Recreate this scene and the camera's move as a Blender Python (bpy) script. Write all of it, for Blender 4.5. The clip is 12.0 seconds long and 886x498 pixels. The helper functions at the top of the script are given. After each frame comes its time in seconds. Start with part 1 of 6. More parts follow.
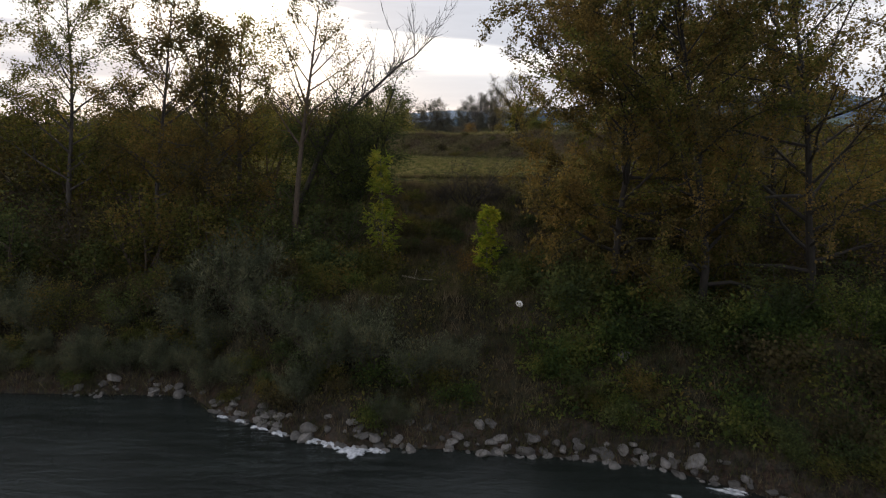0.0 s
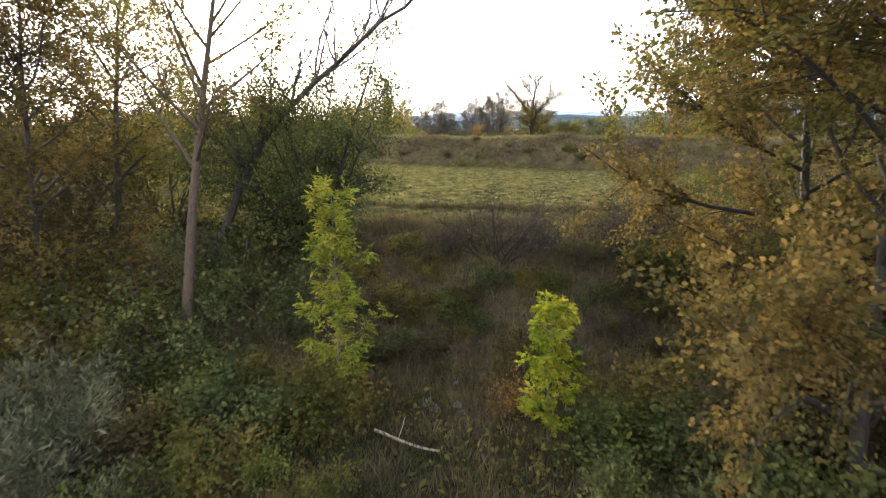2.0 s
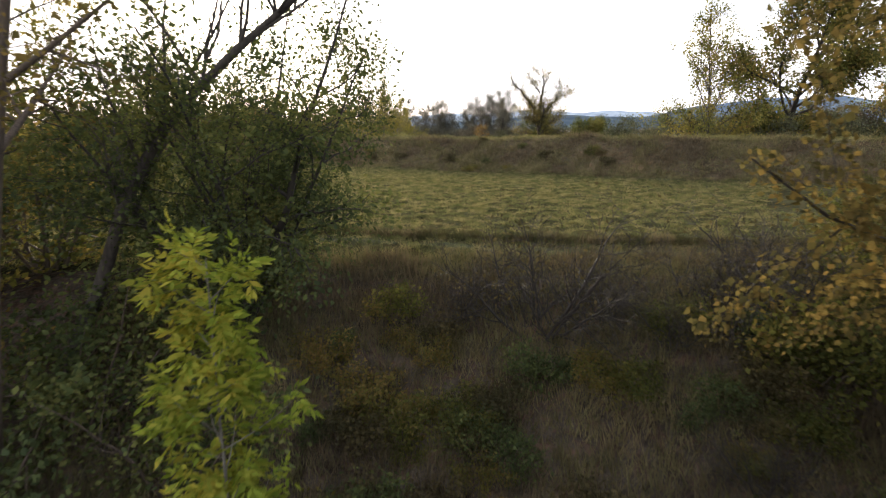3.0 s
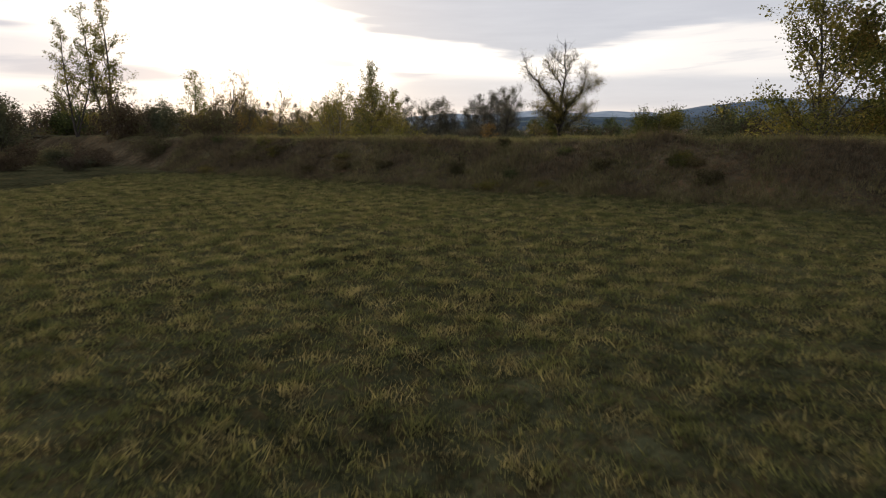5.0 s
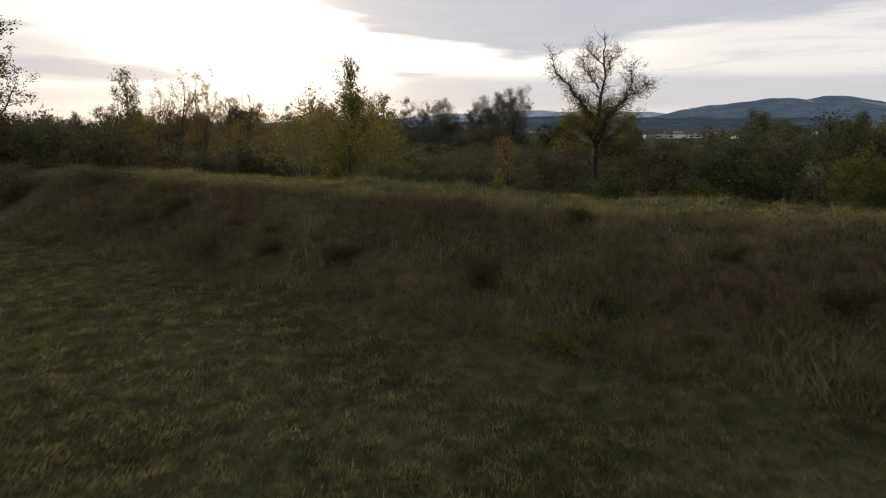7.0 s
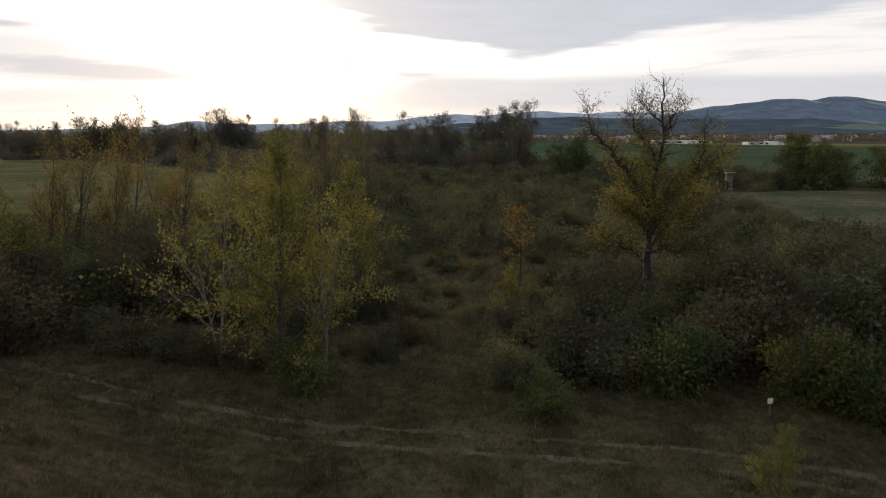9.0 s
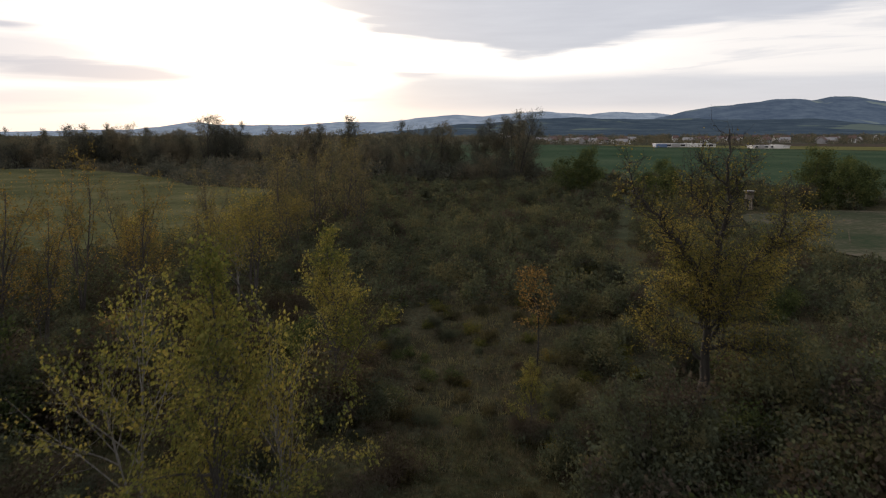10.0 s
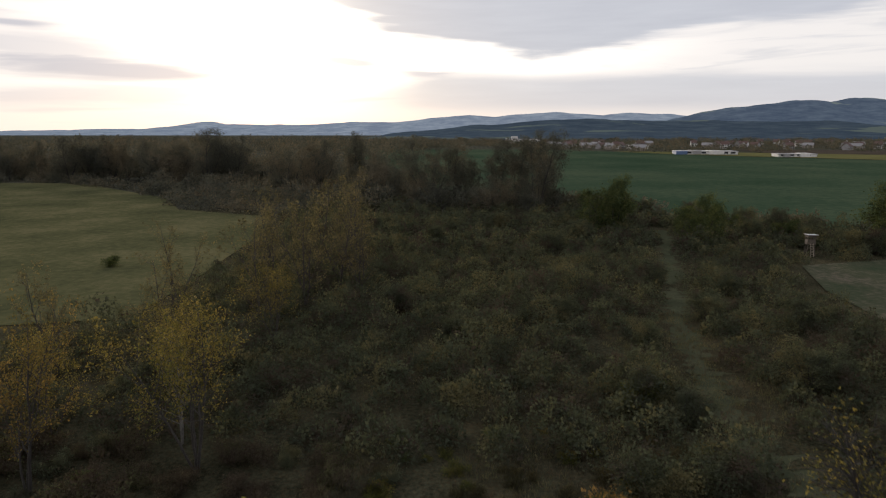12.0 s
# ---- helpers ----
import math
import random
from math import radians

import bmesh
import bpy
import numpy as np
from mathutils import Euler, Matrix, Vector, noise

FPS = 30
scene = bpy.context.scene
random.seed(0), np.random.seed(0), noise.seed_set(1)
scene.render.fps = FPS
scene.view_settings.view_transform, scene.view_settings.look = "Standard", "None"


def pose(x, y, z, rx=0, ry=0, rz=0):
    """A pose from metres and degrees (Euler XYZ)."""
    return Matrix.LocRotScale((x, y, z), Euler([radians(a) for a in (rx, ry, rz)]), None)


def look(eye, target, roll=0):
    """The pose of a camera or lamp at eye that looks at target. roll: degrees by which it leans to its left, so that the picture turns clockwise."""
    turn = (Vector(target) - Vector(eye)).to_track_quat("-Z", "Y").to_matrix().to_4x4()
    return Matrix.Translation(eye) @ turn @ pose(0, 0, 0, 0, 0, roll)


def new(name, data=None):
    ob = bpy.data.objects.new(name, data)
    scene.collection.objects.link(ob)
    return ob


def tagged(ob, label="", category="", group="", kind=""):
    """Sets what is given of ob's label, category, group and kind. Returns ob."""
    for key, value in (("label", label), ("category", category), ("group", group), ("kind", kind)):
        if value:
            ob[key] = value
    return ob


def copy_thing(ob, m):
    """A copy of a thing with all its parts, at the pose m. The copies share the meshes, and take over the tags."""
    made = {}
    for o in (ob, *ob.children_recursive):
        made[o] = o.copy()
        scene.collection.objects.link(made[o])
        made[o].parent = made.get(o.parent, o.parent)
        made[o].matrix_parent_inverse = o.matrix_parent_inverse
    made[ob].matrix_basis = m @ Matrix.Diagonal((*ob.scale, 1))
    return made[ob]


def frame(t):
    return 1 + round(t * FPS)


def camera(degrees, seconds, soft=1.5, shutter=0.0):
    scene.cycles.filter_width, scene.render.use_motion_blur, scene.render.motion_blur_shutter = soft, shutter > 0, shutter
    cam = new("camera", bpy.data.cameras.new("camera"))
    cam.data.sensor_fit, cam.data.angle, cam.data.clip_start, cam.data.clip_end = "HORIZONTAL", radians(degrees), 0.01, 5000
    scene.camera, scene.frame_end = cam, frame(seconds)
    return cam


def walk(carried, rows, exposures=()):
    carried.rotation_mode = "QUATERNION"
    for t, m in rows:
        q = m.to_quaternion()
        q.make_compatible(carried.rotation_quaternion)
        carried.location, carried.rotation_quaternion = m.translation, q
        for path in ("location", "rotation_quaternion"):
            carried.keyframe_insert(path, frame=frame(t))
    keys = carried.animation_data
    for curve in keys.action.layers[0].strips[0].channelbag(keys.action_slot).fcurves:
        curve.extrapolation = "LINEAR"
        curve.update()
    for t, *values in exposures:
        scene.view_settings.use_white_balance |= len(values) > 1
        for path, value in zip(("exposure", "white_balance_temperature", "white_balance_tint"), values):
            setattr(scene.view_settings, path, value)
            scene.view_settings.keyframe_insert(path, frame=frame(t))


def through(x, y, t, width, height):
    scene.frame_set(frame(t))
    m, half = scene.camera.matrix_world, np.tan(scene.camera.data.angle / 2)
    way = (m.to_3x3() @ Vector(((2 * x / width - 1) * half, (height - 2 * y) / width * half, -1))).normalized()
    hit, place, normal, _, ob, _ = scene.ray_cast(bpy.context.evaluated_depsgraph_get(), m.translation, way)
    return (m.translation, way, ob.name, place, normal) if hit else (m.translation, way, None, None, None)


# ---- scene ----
cam = camera(70.0, 12.0, soft=1.15, shutter=0.2)
PATH = [
    (0, (0.401, 0.558, 3.086), (0.37, 2.523, 2.711), -0.2),
    (0.5, (0.356, 3.83, 3.094), (0.317, 5.794, 2.722), -0.3),
    (1, (0.247, 7.175, 3.115), (0.203, 9.14, 2.744), -0.5),
    (1.5, (0.13, 10.676, 3.142), (0.086, 12.641, 2.774), -0.4),
    (2, (-0.036, 14.357, 3.142), (-0.078, 16.323, 2.774), -0.2),
    (2.5, (-0.217, 18.115, 3.141), (-0.255, 20.08, 2.772), 0.1),
    (3, (-0.417, 22.056, 3.071), (-0.457, 24.022, 2.705), -0.2),
    (5, (-0.858, 38.885, 2.953), (-0.898, 40.851, 2.588), -0.1),
    (5.5, (-1.019, 43.252, 2.975), (-1.061, 45.218, 2.61), -0.2),
    (6, (-1.177, 47.834, 3.191), (-1.219, 49.8, 2.827), -0.2),
    (6.5, (-1.351, 52.61, 3.767), (-1.393, 54.576, 3.403), -0.2),
    (7, (-1.518, 57.581, 4.7), (-1.561, 59.547, 4.334), -0.1),
    (9, (-0.967, 77.83, 10.537), (-1.018, 79.795, 10.171), -0.1),
    (9.5, (-1.158, 83.09, 12.266), (-1.21, 85.056, 11.9), -0.1),
    (10, (-1.357, 88.35, 14.003), (-1.408, 90.316, 13.637), -0.2),
    (10.5, (-1.575, 93.463, 15.721), (-1.629, 95.428, 15.353), -0.1),
    (11, (-1.737, 98.313, 17.361), (-1.794, 100.278, 16.991), 0.1),
    (11.5, (-1.984, 102.956, 18.919), (-2.046, 104.92, 18.549), 0.1),
    (12, (-2.264, 107.525, 20.463), (-2.351, 109.489, 20.095), 0.0),
]
EXPOSURES = [(0.0, 0.62, 6350, 10), (0.1, 1.2, 6400, 10), (0.2, 1.75, 6550, 10), (0.35, 2.4, 6550, 10), (0.5, 2.8, 6550, 10), (1.0, 2.85, 6550, 10), (1.5, 2.82, 6550, 10),
             (2.0, 2.52, 6550, 10), (2.5, 2.25, 6550, 10), (3.0, 1.9, 6550, 10), (4.0, 1.38, 6600, 10), (5.0, 0.56, 6650, 10), (5.5, 0.28, 6650, 10), (6.0, 0.25, 6650, 10),
             (7.0, 0.42, 6600, 10), (9.0, 0.56, 6550, 10), (12.0, 0.44, 6500, 10)]
walk(cam, [(t, look(eye, target, roll)) for t, eye, target, roll in PATH], EXPOSURES)

# ---- sky and sun ----
SUN_AZ, SUN_EL = -18.0, 9.5
sun_dir = Vector((math.sin(radians(SUN_AZ)) * math.cos(radians(SUN_EL)),
                  math.cos(radians(SUN_AZ)) * math.cos(radians(SUN_EL)), math.sin(radians(SUN_EL))))


class Nodes:
    """Short hand for building a node tree."""

    def __init__(self, tree):
        self.tree = tree
        tree.nodes.clear()

    def add(self, kind, inputs=None):
        node = self.tree.nodes.new(kind)
        for key, value in (inputs or {}).items():
            self.put(node.inputs[key], value)
        return node

    def put(self, socket, value):
        if isinstance(value, bpy.types.NodeSocket):
            self.tree.links.new(value, socket)
        else:
            socket.default_value = value

    def math(self, op, a, b=0.0, c=0.0, clamp=False):
        node = self.add("ShaderNodeMath", {0: a, 1: b, 2: c})
        node.operation, node.use_clamp = op, clamp
        return node.outputs[0]

    def step(self, value, lo, hi, out_lo=0.0, out_hi=1.0):
        node = self.add("ShaderNodeMapRange", {0: value, 1: lo, 2: hi, 3: out_lo, 4: out_hi})
        node.interpolation_type = "SMOOTHSTEP"
        return node.outputs[0]

    def mix(self, fac, a, b, blend="MIX"):
        node = self.add("ShaderNodeMix")
        node.data_type, node.blend_type = "RGBA", blend
        self.put(node.inputs[0], fac)
        self.put(node.inputs[6], a)
        self.put(node.inputs[7], b)
        return node.outputs[2]

    def noise(self, vector, scale, detail=3.0, rough=0.5, distort=0.0):
        node = self.add("ShaderNodeTexNoise", {"Scale": scale, "Detail": detail, "Roughness": rough, "Distortion": distort})
        if vector is not None:
            self.put(node.inputs["Vector"], vector)
        return node.outputs["Fac"]

    def ramp(self, fac, stops):
        node = self.add("ShaderNodeValToRGB", {0: fac})
        el = node.color_ramp.elements
        while len(el) < len(stops):
            el.new(0.5)
        for e, (pos, col) in zip(el, stops):
            e.position, e.color = pos, (*col, 1.0)
        return node.outputs[0]


world = bpy.data.worlds.new("evening_sky")
scene.world = world
world.use_nodes = True
n = Nodes(world.node_tree)
sky = n.add("ShaderNodeTexSky")
sky.sky_type, sky.sun_disc, sky.sun_elevation, sky.sun_rotation = "NISHITA", False, radians(SUN_EL), radians(SUN_AZ)
coord = n.add("ShaderNodeTexCoord").outputs["Generated"]
sep = n.add("ShaderNodeSeparateXYZ", {0: coord})
dx, dy, dz = sep.outputs[0], sep.outputs[1], sep.outputs[2]
az = n.math("MULTIPLY", n.math("ARCTAN2", dx, dy), 57.2958)
el = n.math("MULTIPLY", n.math("ARCSINE", dz), 57.2958)
# streaky cloud noise in azimuth and elevation
flat = n.add("ShaderNodeCombineXYZ", {0: n.math("MULTIPLY", az, 0.05), 1: n.math("MULTIPLY", el, 0.5), 2: 0.0}).outputs[0]
streak = n.noise(flat, 1.6, 5.0, 0.55, 0.6)
wob = n.math("MULTIPLY", n.math("SUBTRACT", n.noise(flat, 0.9, 3.0, 0.5), 0.5), 7.0)
# upper cloud deck with a lower edge that dips ahead and climbs towards the sun
def line(a0, e0, slope):
    """Elevation of a straight cloud edge at each azimuth."""
    return n.math("ADD", n.math("MULTIPLY", n.math("SUBTRACT", az, a0), slope), e0)


edge = n.math("MAXIMUM", n.math("MAXIMUM", line(-13.2, 10.9, -0.42), line(-5.6, 8.1, -0.19)), line(9.0, 6.45, 0.10))
ragged = n.math("ADD", n.math("MULTIPLY", wob, 0.32), n.math("MULTIPLY", n.math("SUBTRACT", streak, 0.5), 3.0))
under = n.math("ADD", n.math("SUBTRACT", el, edge), ragged)
deck = n.step(under, -0.5, 0.8)
# low bank over the hills
bank_top = n.math("MINIMUM", line(-9.6, 3.2, 0.24), line(9.0, 4.75, -0.012))
low = n.step(n.math("ADD", n.math("SUBTRACT", bank_top, el), n.math("MULTIPLY", ragged, 0.45)), -0.6, 0.7)
low = n.math("MULTIPLY", low, n.step(n.math("ADD", el, n.math("MULTIPLY", wob, 0.15)), 1.2, 2.5, 0.35, 1.0))
low = n.math("MULTIPLY", low, n.step(az, -13.0, -3.0))


def puff(a0, e0, wide, high, tilt, dense):
    """One long soft-edged cloud at an azimuth and elevation."""
    da = n.math("SUBTRACT", az, a0)
    de = n.math("SUBTRACT", n.math("ADD", el, n.math("MULTIPLY", wob, 0.4)), n.math("ADD", e0, n.math("MULTIPLY", da, tilt)))
    q = n.math("SQRT", n.math("ADD", n.math("POWER", n.math("ABSOLUTE", n.math("DIVIDE", da, wide)), 2.0), n.math("POWER", n.math("ABSOLUTE", n.math("DIVIDE", de, high)), 2.0)))
    q = n.math("ADD", q, n.math("MULTIPLY", n.math("SUBTRACT", streak, 0.5), 1.6))
    return n.math("MULTIPLY", n.math("SUBTRACT", 1.0, n.step(q, 0.3, 1.12)), dense)


patches = 0.0
for cloud in (puff(-28.0, 4.75, 15.5, 1.45, -0.045, 1.0), puff(-11.0, 5.95, 3.4, 0.55, -0.16, 0.75), puff(-35.5, 8.0, 4.0, 0.8, -0.05, 1.0),
              puff(-4.0, 4.75, 3.2, 0.35, -0.03, 0.8), puff(-35.0, 6.4, 10.0, 1.4, -0.05, 0.6), puff(-31.0, 2.6, 14.0, 0.9, 0.02, 0.55), puff(-12.0, 2.6, 7.0, 0.28, 0.02, 0.4)):
    patches = n.math("MAXIMUM", patches, cloud)
wisps = n.step(streak, 0.50, 0.64)
facing = n.add("ShaderNodeVectorMath", {0: coord, 1: tuple(sun_dir)})
facing.operation = "DOT_PRODUCT"
away = facing.outputs["Value"]
glow = n.math("POWER", n.math("MAXIMUM", away, 0.0), 50.0)
halo = n.math("POWER", n.math("MAXIMUM", away, 0.0), 260.0)
clear = n.mix(n.step(az, -4.0, 32.0), (0.74, 0.69, 0.67, 1), (0.68, 0.65, 0.64, 1))
clear = n.mix(n.step(el, 4.0, 0.6, 0.0, 0.7), clear, (0.70, 0.62, 0.57, 1))
lining = n.math("MULTIPLY", n.step(under, -3.2, -0.6), n.step(az, 24.0, 4.0))
clear = n.mix(n.math("MULTIPLY", lining, 0.85), clear, (1.08, 1.00, 0.92, 1))
clear = n.mix(n.math("MULTIPLY", glow, n.step(el, 0.6, 4.0, 0.35, 1.0)), clear, (1.35, 1.22, 1.06, 1))
clear = n.mix(n.math("MULTIPLY", halo, n.step(el, 1.0, 5.0, 0.3, 1.0)), clear, (2.6, 2.35, 1.95, 1))
grey = n.mix(glow, (0.38, 0.39, 0.44, 1), (0.50, 0.47, 0.48, 1))
cover = n.math("MAXIMUM", n.math("MAXIMUM", deck, n.math("MULTIPLY", low, 0.8)), n.math("MULTIPLY", wisps, n.step(az, -6.0, 24.0, 0.12, 0.45)))
cover = n.math("MULTIPLY", cover, n.math("SUBTRACT", 1.0, n.math("MULTIPLY", halo, 0.75)))
mottle = n.noise(flat, 3.0, 4.0, 0.6)
grey = n.mix(n.math("MULTIPLY", mottle, 0.5), grey, (0.56, 0.57, 0.61, 1))
clouds = n.mix(cover, clear, grey)
clouds = n.mix(patches, clouds, n.mix(glow, (0.42, 0.42, 0.47, 1), (0.46, 0.46, 0.53, 1)))
thin = n.mix(0.05, clouds, n.mix(1.0, sky.outputs[0], (0.10, 0.10, 0.10, 1), "MULTIPLY"))
back = n.add("ShaderNodeBackground", {0: thin, 1: 1.0})
out = n.add("ShaderNodeOutputWorld", {0: back.outputs[0]})

sun = new("sun", bpy.data.lights.new("sun", "SUN"))
sun.data.energy, sun.data.angle, sun.data.color = 1.7, radians(12.0), (1.0, 0.84, 0.66)
sun.matrix_world = look((0, 0, 60), Vector((0, 0, 60)) - sun_dir)


# ---- materials ----
def material(name):
    m = bpy.data.materials.new(name)
    m.use_nodes = True
    return m, Nodes(m.node_tree)


def finish(n, shader):
    n.add("ShaderNodeOutputMaterial", {0: shader})


def leaf_material(name, colours, through=0.35, patch=0.5, blend=0.5, glowing=1.4):
    """Leaves: colour by leaf and by patch of the crown, partly letting light through."""
    m, n = material(name)
    geo = n.add("ShaderNodeNewGeometry")
    patchy = n.noise(geo.outputs["Position"], patch, 2.0, 0.6)
    patchy = n.step(patchy, 0.32, 0.68)
    fac = n.math("ADD", n.math("MULTIPLY", geo.outputs["Random Per Island"], blend), n.math("MULTIPLY", patchy, 1.0 - blend))
    k = len(colours)
    col = n.ramp(fac, [((i + 0.5) / k, c) for i, c in enumerate(colours)])
    shade = n.step(n.noise(geo.outputs["Position"], 3.1, 2.0), 0.3, 0.7, 0.72, 1.2)
    col = n.mix(1.0, col, n.add("ShaderNodeCombineColor", {0: shade, 1: shade, 2: shade}).outputs[0], "MULTIPLY")
    bsdf = n.add("ShaderNodeBsdfPrincipled", {"Base Color": col, "Roughness": 0.8, "Specular IOR Level": 0.0})
    trans = n.add("ShaderNodeBsdfTranslucent", {"Color": n.mix(1.0, col, (glowing, glowing * 0.9, glowing * 0.62, 1), "MULTIPLY")})
    mixed = n.add("ShaderNodeMixShader", {0: through, 1: bsdf.outputs[0], 2: trans.outputs[0]})
    finish(n, mixed.outputs[0])
    return m


def bark_material(name, dark, light, scale=14.0):
    m, n = material(name)
    tc = n.add("ShaderNodeTexCoord").outputs["Object"]
    stretch = n.add("ShaderNodeMapping", {0: tc, 3: (1.0, 1.0, 0.22)}).outputs[0]
    grain = n.noise(stretch, scale, 5.0, 0.65)
    blot = n.noise(tc, 1.3, 2.0)
    col = n.ramp(n.math("ADD", n.math("MULTIPLY", grain, 0.7), n.math("MULTIPLY", blot, 0.3)), [(0.35, dark), (0.65, light)])
    bump = n.add("ShaderNodeBump", {"Strength": 0.6, "Distance": 0.02, "Height": grain})
    bsdf = n.add("ShaderNodeBsdfPrincipled", {"Base Color": col, "Roughness": 0.85, "Normal": bump.outputs[0]})
    finish(n, bsdf.outputs[0])
    return m


def plain_material(name, a, b, scale=4.0, rough=0.7, bump=0.0, metal=0.0):
    m, n = material(name)
    tc = n.add("ShaderNodeTexCoord").outputs["Object"]
    grain = n.noise(tc, scale, 5.0, 0.6)
    blot = n.noise(tc, scale * 0.2, 2.0)
    col = n.ramp(n.math("ADD", n.math("MULTIPLY", grain, 0.6), n.math("MULTIPLY", blot, 0.4)), [(0.35, a), (0.65, b)])
    inputs = {"Base Color": col, "Roughness": rough, "Metallic": metal}
    if bump:
        inputs["Normal"] = n.add("ShaderNodeBump", {"Strength": bump, "Distance": 0.03, "Height": grain}).outputs[0]
    finish(n, n.add("ShaderNodeBsdfPrincipled", inputs).outputs[0])
    return m


def field_material(name, a, b, c, row=0.0, turn=0.0, big=0.03, fine=1.4):
    """A field seen from afar: broad patches, fine tufts and faint working rows."""
    m, n = material(name)
    pos = n.add("ShaderNodeNewGeometry").outputs["Position"]
    broad = n.noise(pos, big, 3.0, 0.6)
    tuft = n.noise(pos, fine, 4.0, 0.7)
    col = n.ramp(n.math("ADD", n.math("MULTIPLY", broad, 0.55), n.math("MULTIPLY", tuft, 0.45)), [(0.36, a), (0.5, b), (0.64, c)])
    if row:
        turned = n.add("ShaderNodeMapping", {0: pos, 2: (0, 0, radians(turn))}).outputs[0]
        wave = n.add("ShaderNodeTexWave", {"Vector": turned, "Scale": row, "Distortion": 1.5, "Detail": 2.0})
        col = n.mix(n.math("MULTIPLY", wave.outputs["Fac"], 0.22), col, (a[0] * 0.6, a[1] * 0.6, a[2] * 0.6, 1))
    bump = n.add("ShaderNodeBump", {"Strength": 0.8, "Distance": 0.12, "Height": tuft})
    finish(n, n.add("ShaderNodeBsdfPrincipled", {"Base Color": col, "Roughness": 1.0, "Specular IOR Level": 0.0, "Normal": bump.outputs[0]}).outputs[0])
    return m


def stone_material():
    m, n = material("river_stone")
    tc = n.add("ShaderNodeTexCoord").outputs["Object"]
    grain = n.noise(tc, 7.0, 6.0, 0.65)
    blot = n.noise(tc, 1.6, 2.0)
    col = n.ramp(n.math("ADD", n.math("MULTIPLY", grain, 0.6), n.math("MULTIPLY", blot, 0.4)), [(0.35, (0.07, 0.068, 0.066)), (0.65, (0.17, 0.165, 0.16))])
    own = n.step(n.add("ShaderNodeObjectInfo").outputs["Random"], 0.0, 1.0, 0.45, 1.1)
    col = n.mix(1.0, col, n.add("ShaderNodeCombineColor", {0: own, 1: own, 2: own}).outputs[0], "MULTIPLY")
    bump = n.add("ShaderNodeBump", {"Strength": 0.5, "Distance": 0.03, "Height": grain})
    finish(n, n.add("ShaderNodeBsdfPrincipled", {"Base Color": col, "Roughness": 0.85, "Normal": bump.outputs[0]}).outputs[0])
    return m


BARK = bark_material("grey_bark", (0.016, 0.014, 0.013), (0.062, 0.054, 0.048))
BARK_DARK = bark_material("dark_bark", (0.008, 0.007, 0.006), (0.027, 0.023, 0.020))
BARK_PALE = bark_material("pale_bark", (0.075, 0.068, 0.062), (0.19, 0.18, 0.165))
TWIG = bark_material("twig_bark", (0.03, 0.023, 0.018), (0.10, 0.075, 0.055), 30.0)
LEAF_RUST = leaf_material("rusty_leaves", [(0.048, 0.050, 0.025), (0.080, 0.073, 0.032), (0.114, 0.092, 0.038), (0.155, 0.115, 0.046)], 0.5, 0.4)
LEAF_OCHRE = leaf_material("ochre_leaves", [(0.068, 0.066, 0.029), (0.110, 0.095, 0.038), (0.152, 0.118, 0.046), (0.200, 0.144, 0.054)], 0.5, 0.4)
LEAF_BROWN = leaf_material("dull_brown_leaves", [(0.036, 0.038, 0.023), (0.054, 0.051, 0.029), (0.074, 0.064, 0.035), (0.096, 0.082, 0.040)], 0.4, 0.5)
LEAF_LONE = leaf_material("dull_yellow_leaves", [(0.068, 0.072, 0.028), (0.104, 0.102, 0.036), (0.148, 0.132, 0.046), (0.200, 0.164, 0.056)], 0.55, 0.4)
LEAF_OLIVE = leaf_material("olive_leaves", [(0.043, 0.053, 0.022), (0.073, 0.083, 0.026), (0.113, 0.110, 0.037), (0.162, 0.121, 0.048)], 0.5, 0.4)
LEAF_GREEN = leaf_material("dark_green_leaves", [(0.034, 0.048, 0.025), (0.052, 0.070, 0.032), (0.077, 0.096, 0.037), (0.118, 0.126, 0.047)], 0.32)
LEAF_HERB = leaf_material("fresh_green_leaves", [(0.027, 0.044, 0.018), (0.044, 0.068, 0.023), (0.076, 0.100, 0.029), (0.127, 0.135, 0.039)], 0.35)
LEAF_ASH = leaf_material("yellow_green_leaves", [(0.110, 0.156, 0.025), (0.165, 0.211, 0.034), (0.219, 0.242, 0.044), (0.282, 0.257, 0.046)], 0.42, 1.2)
LEAF_LIME = leaf_material("lime_green_leaves", [(0.092, 0.148, 0.018), (0.145, 0.200, 0.023), (0.199, 0.237, 0.031), (0.260, 0.252, 0.037)], 0.42, 1.2)
LEAF_FADED = leaf_material("faded_brown_yellow_leaves", [(0.070, 0.069, 0.044), (0.098, 0.093, 0.055), (0.130, 0.117, 0.065), (0.170, 0.147, 0.079)], 0.45, 0.5)
LEAF_POPLAR = leaf_material("yellow_poplar_leaves", [(0.078, 0.093, 0.033), (0.114, 0.123, 0.040), (0.158, 0.151, 0.050), (0.216, 0.184, 0.059)], 0.42, 0.35)
LEAF_GOLD = leaf_material("golden_leaves", [(0.096, 0.093, 0.034), (0.136, 0.122, 0.041), (0.178, 0.150, 0.049), (0.225, 0.180, 0.062)], 0.42, 0.6)
LEAF_ORANGE = leaf_material("orange_leaves", [(0.100, 0.074, 0.032), (0.145, 0.100, 0.041), (0.190, 0.125, 0.050), (0.245, 0.168, 0.072)], 0.4, 0.8)
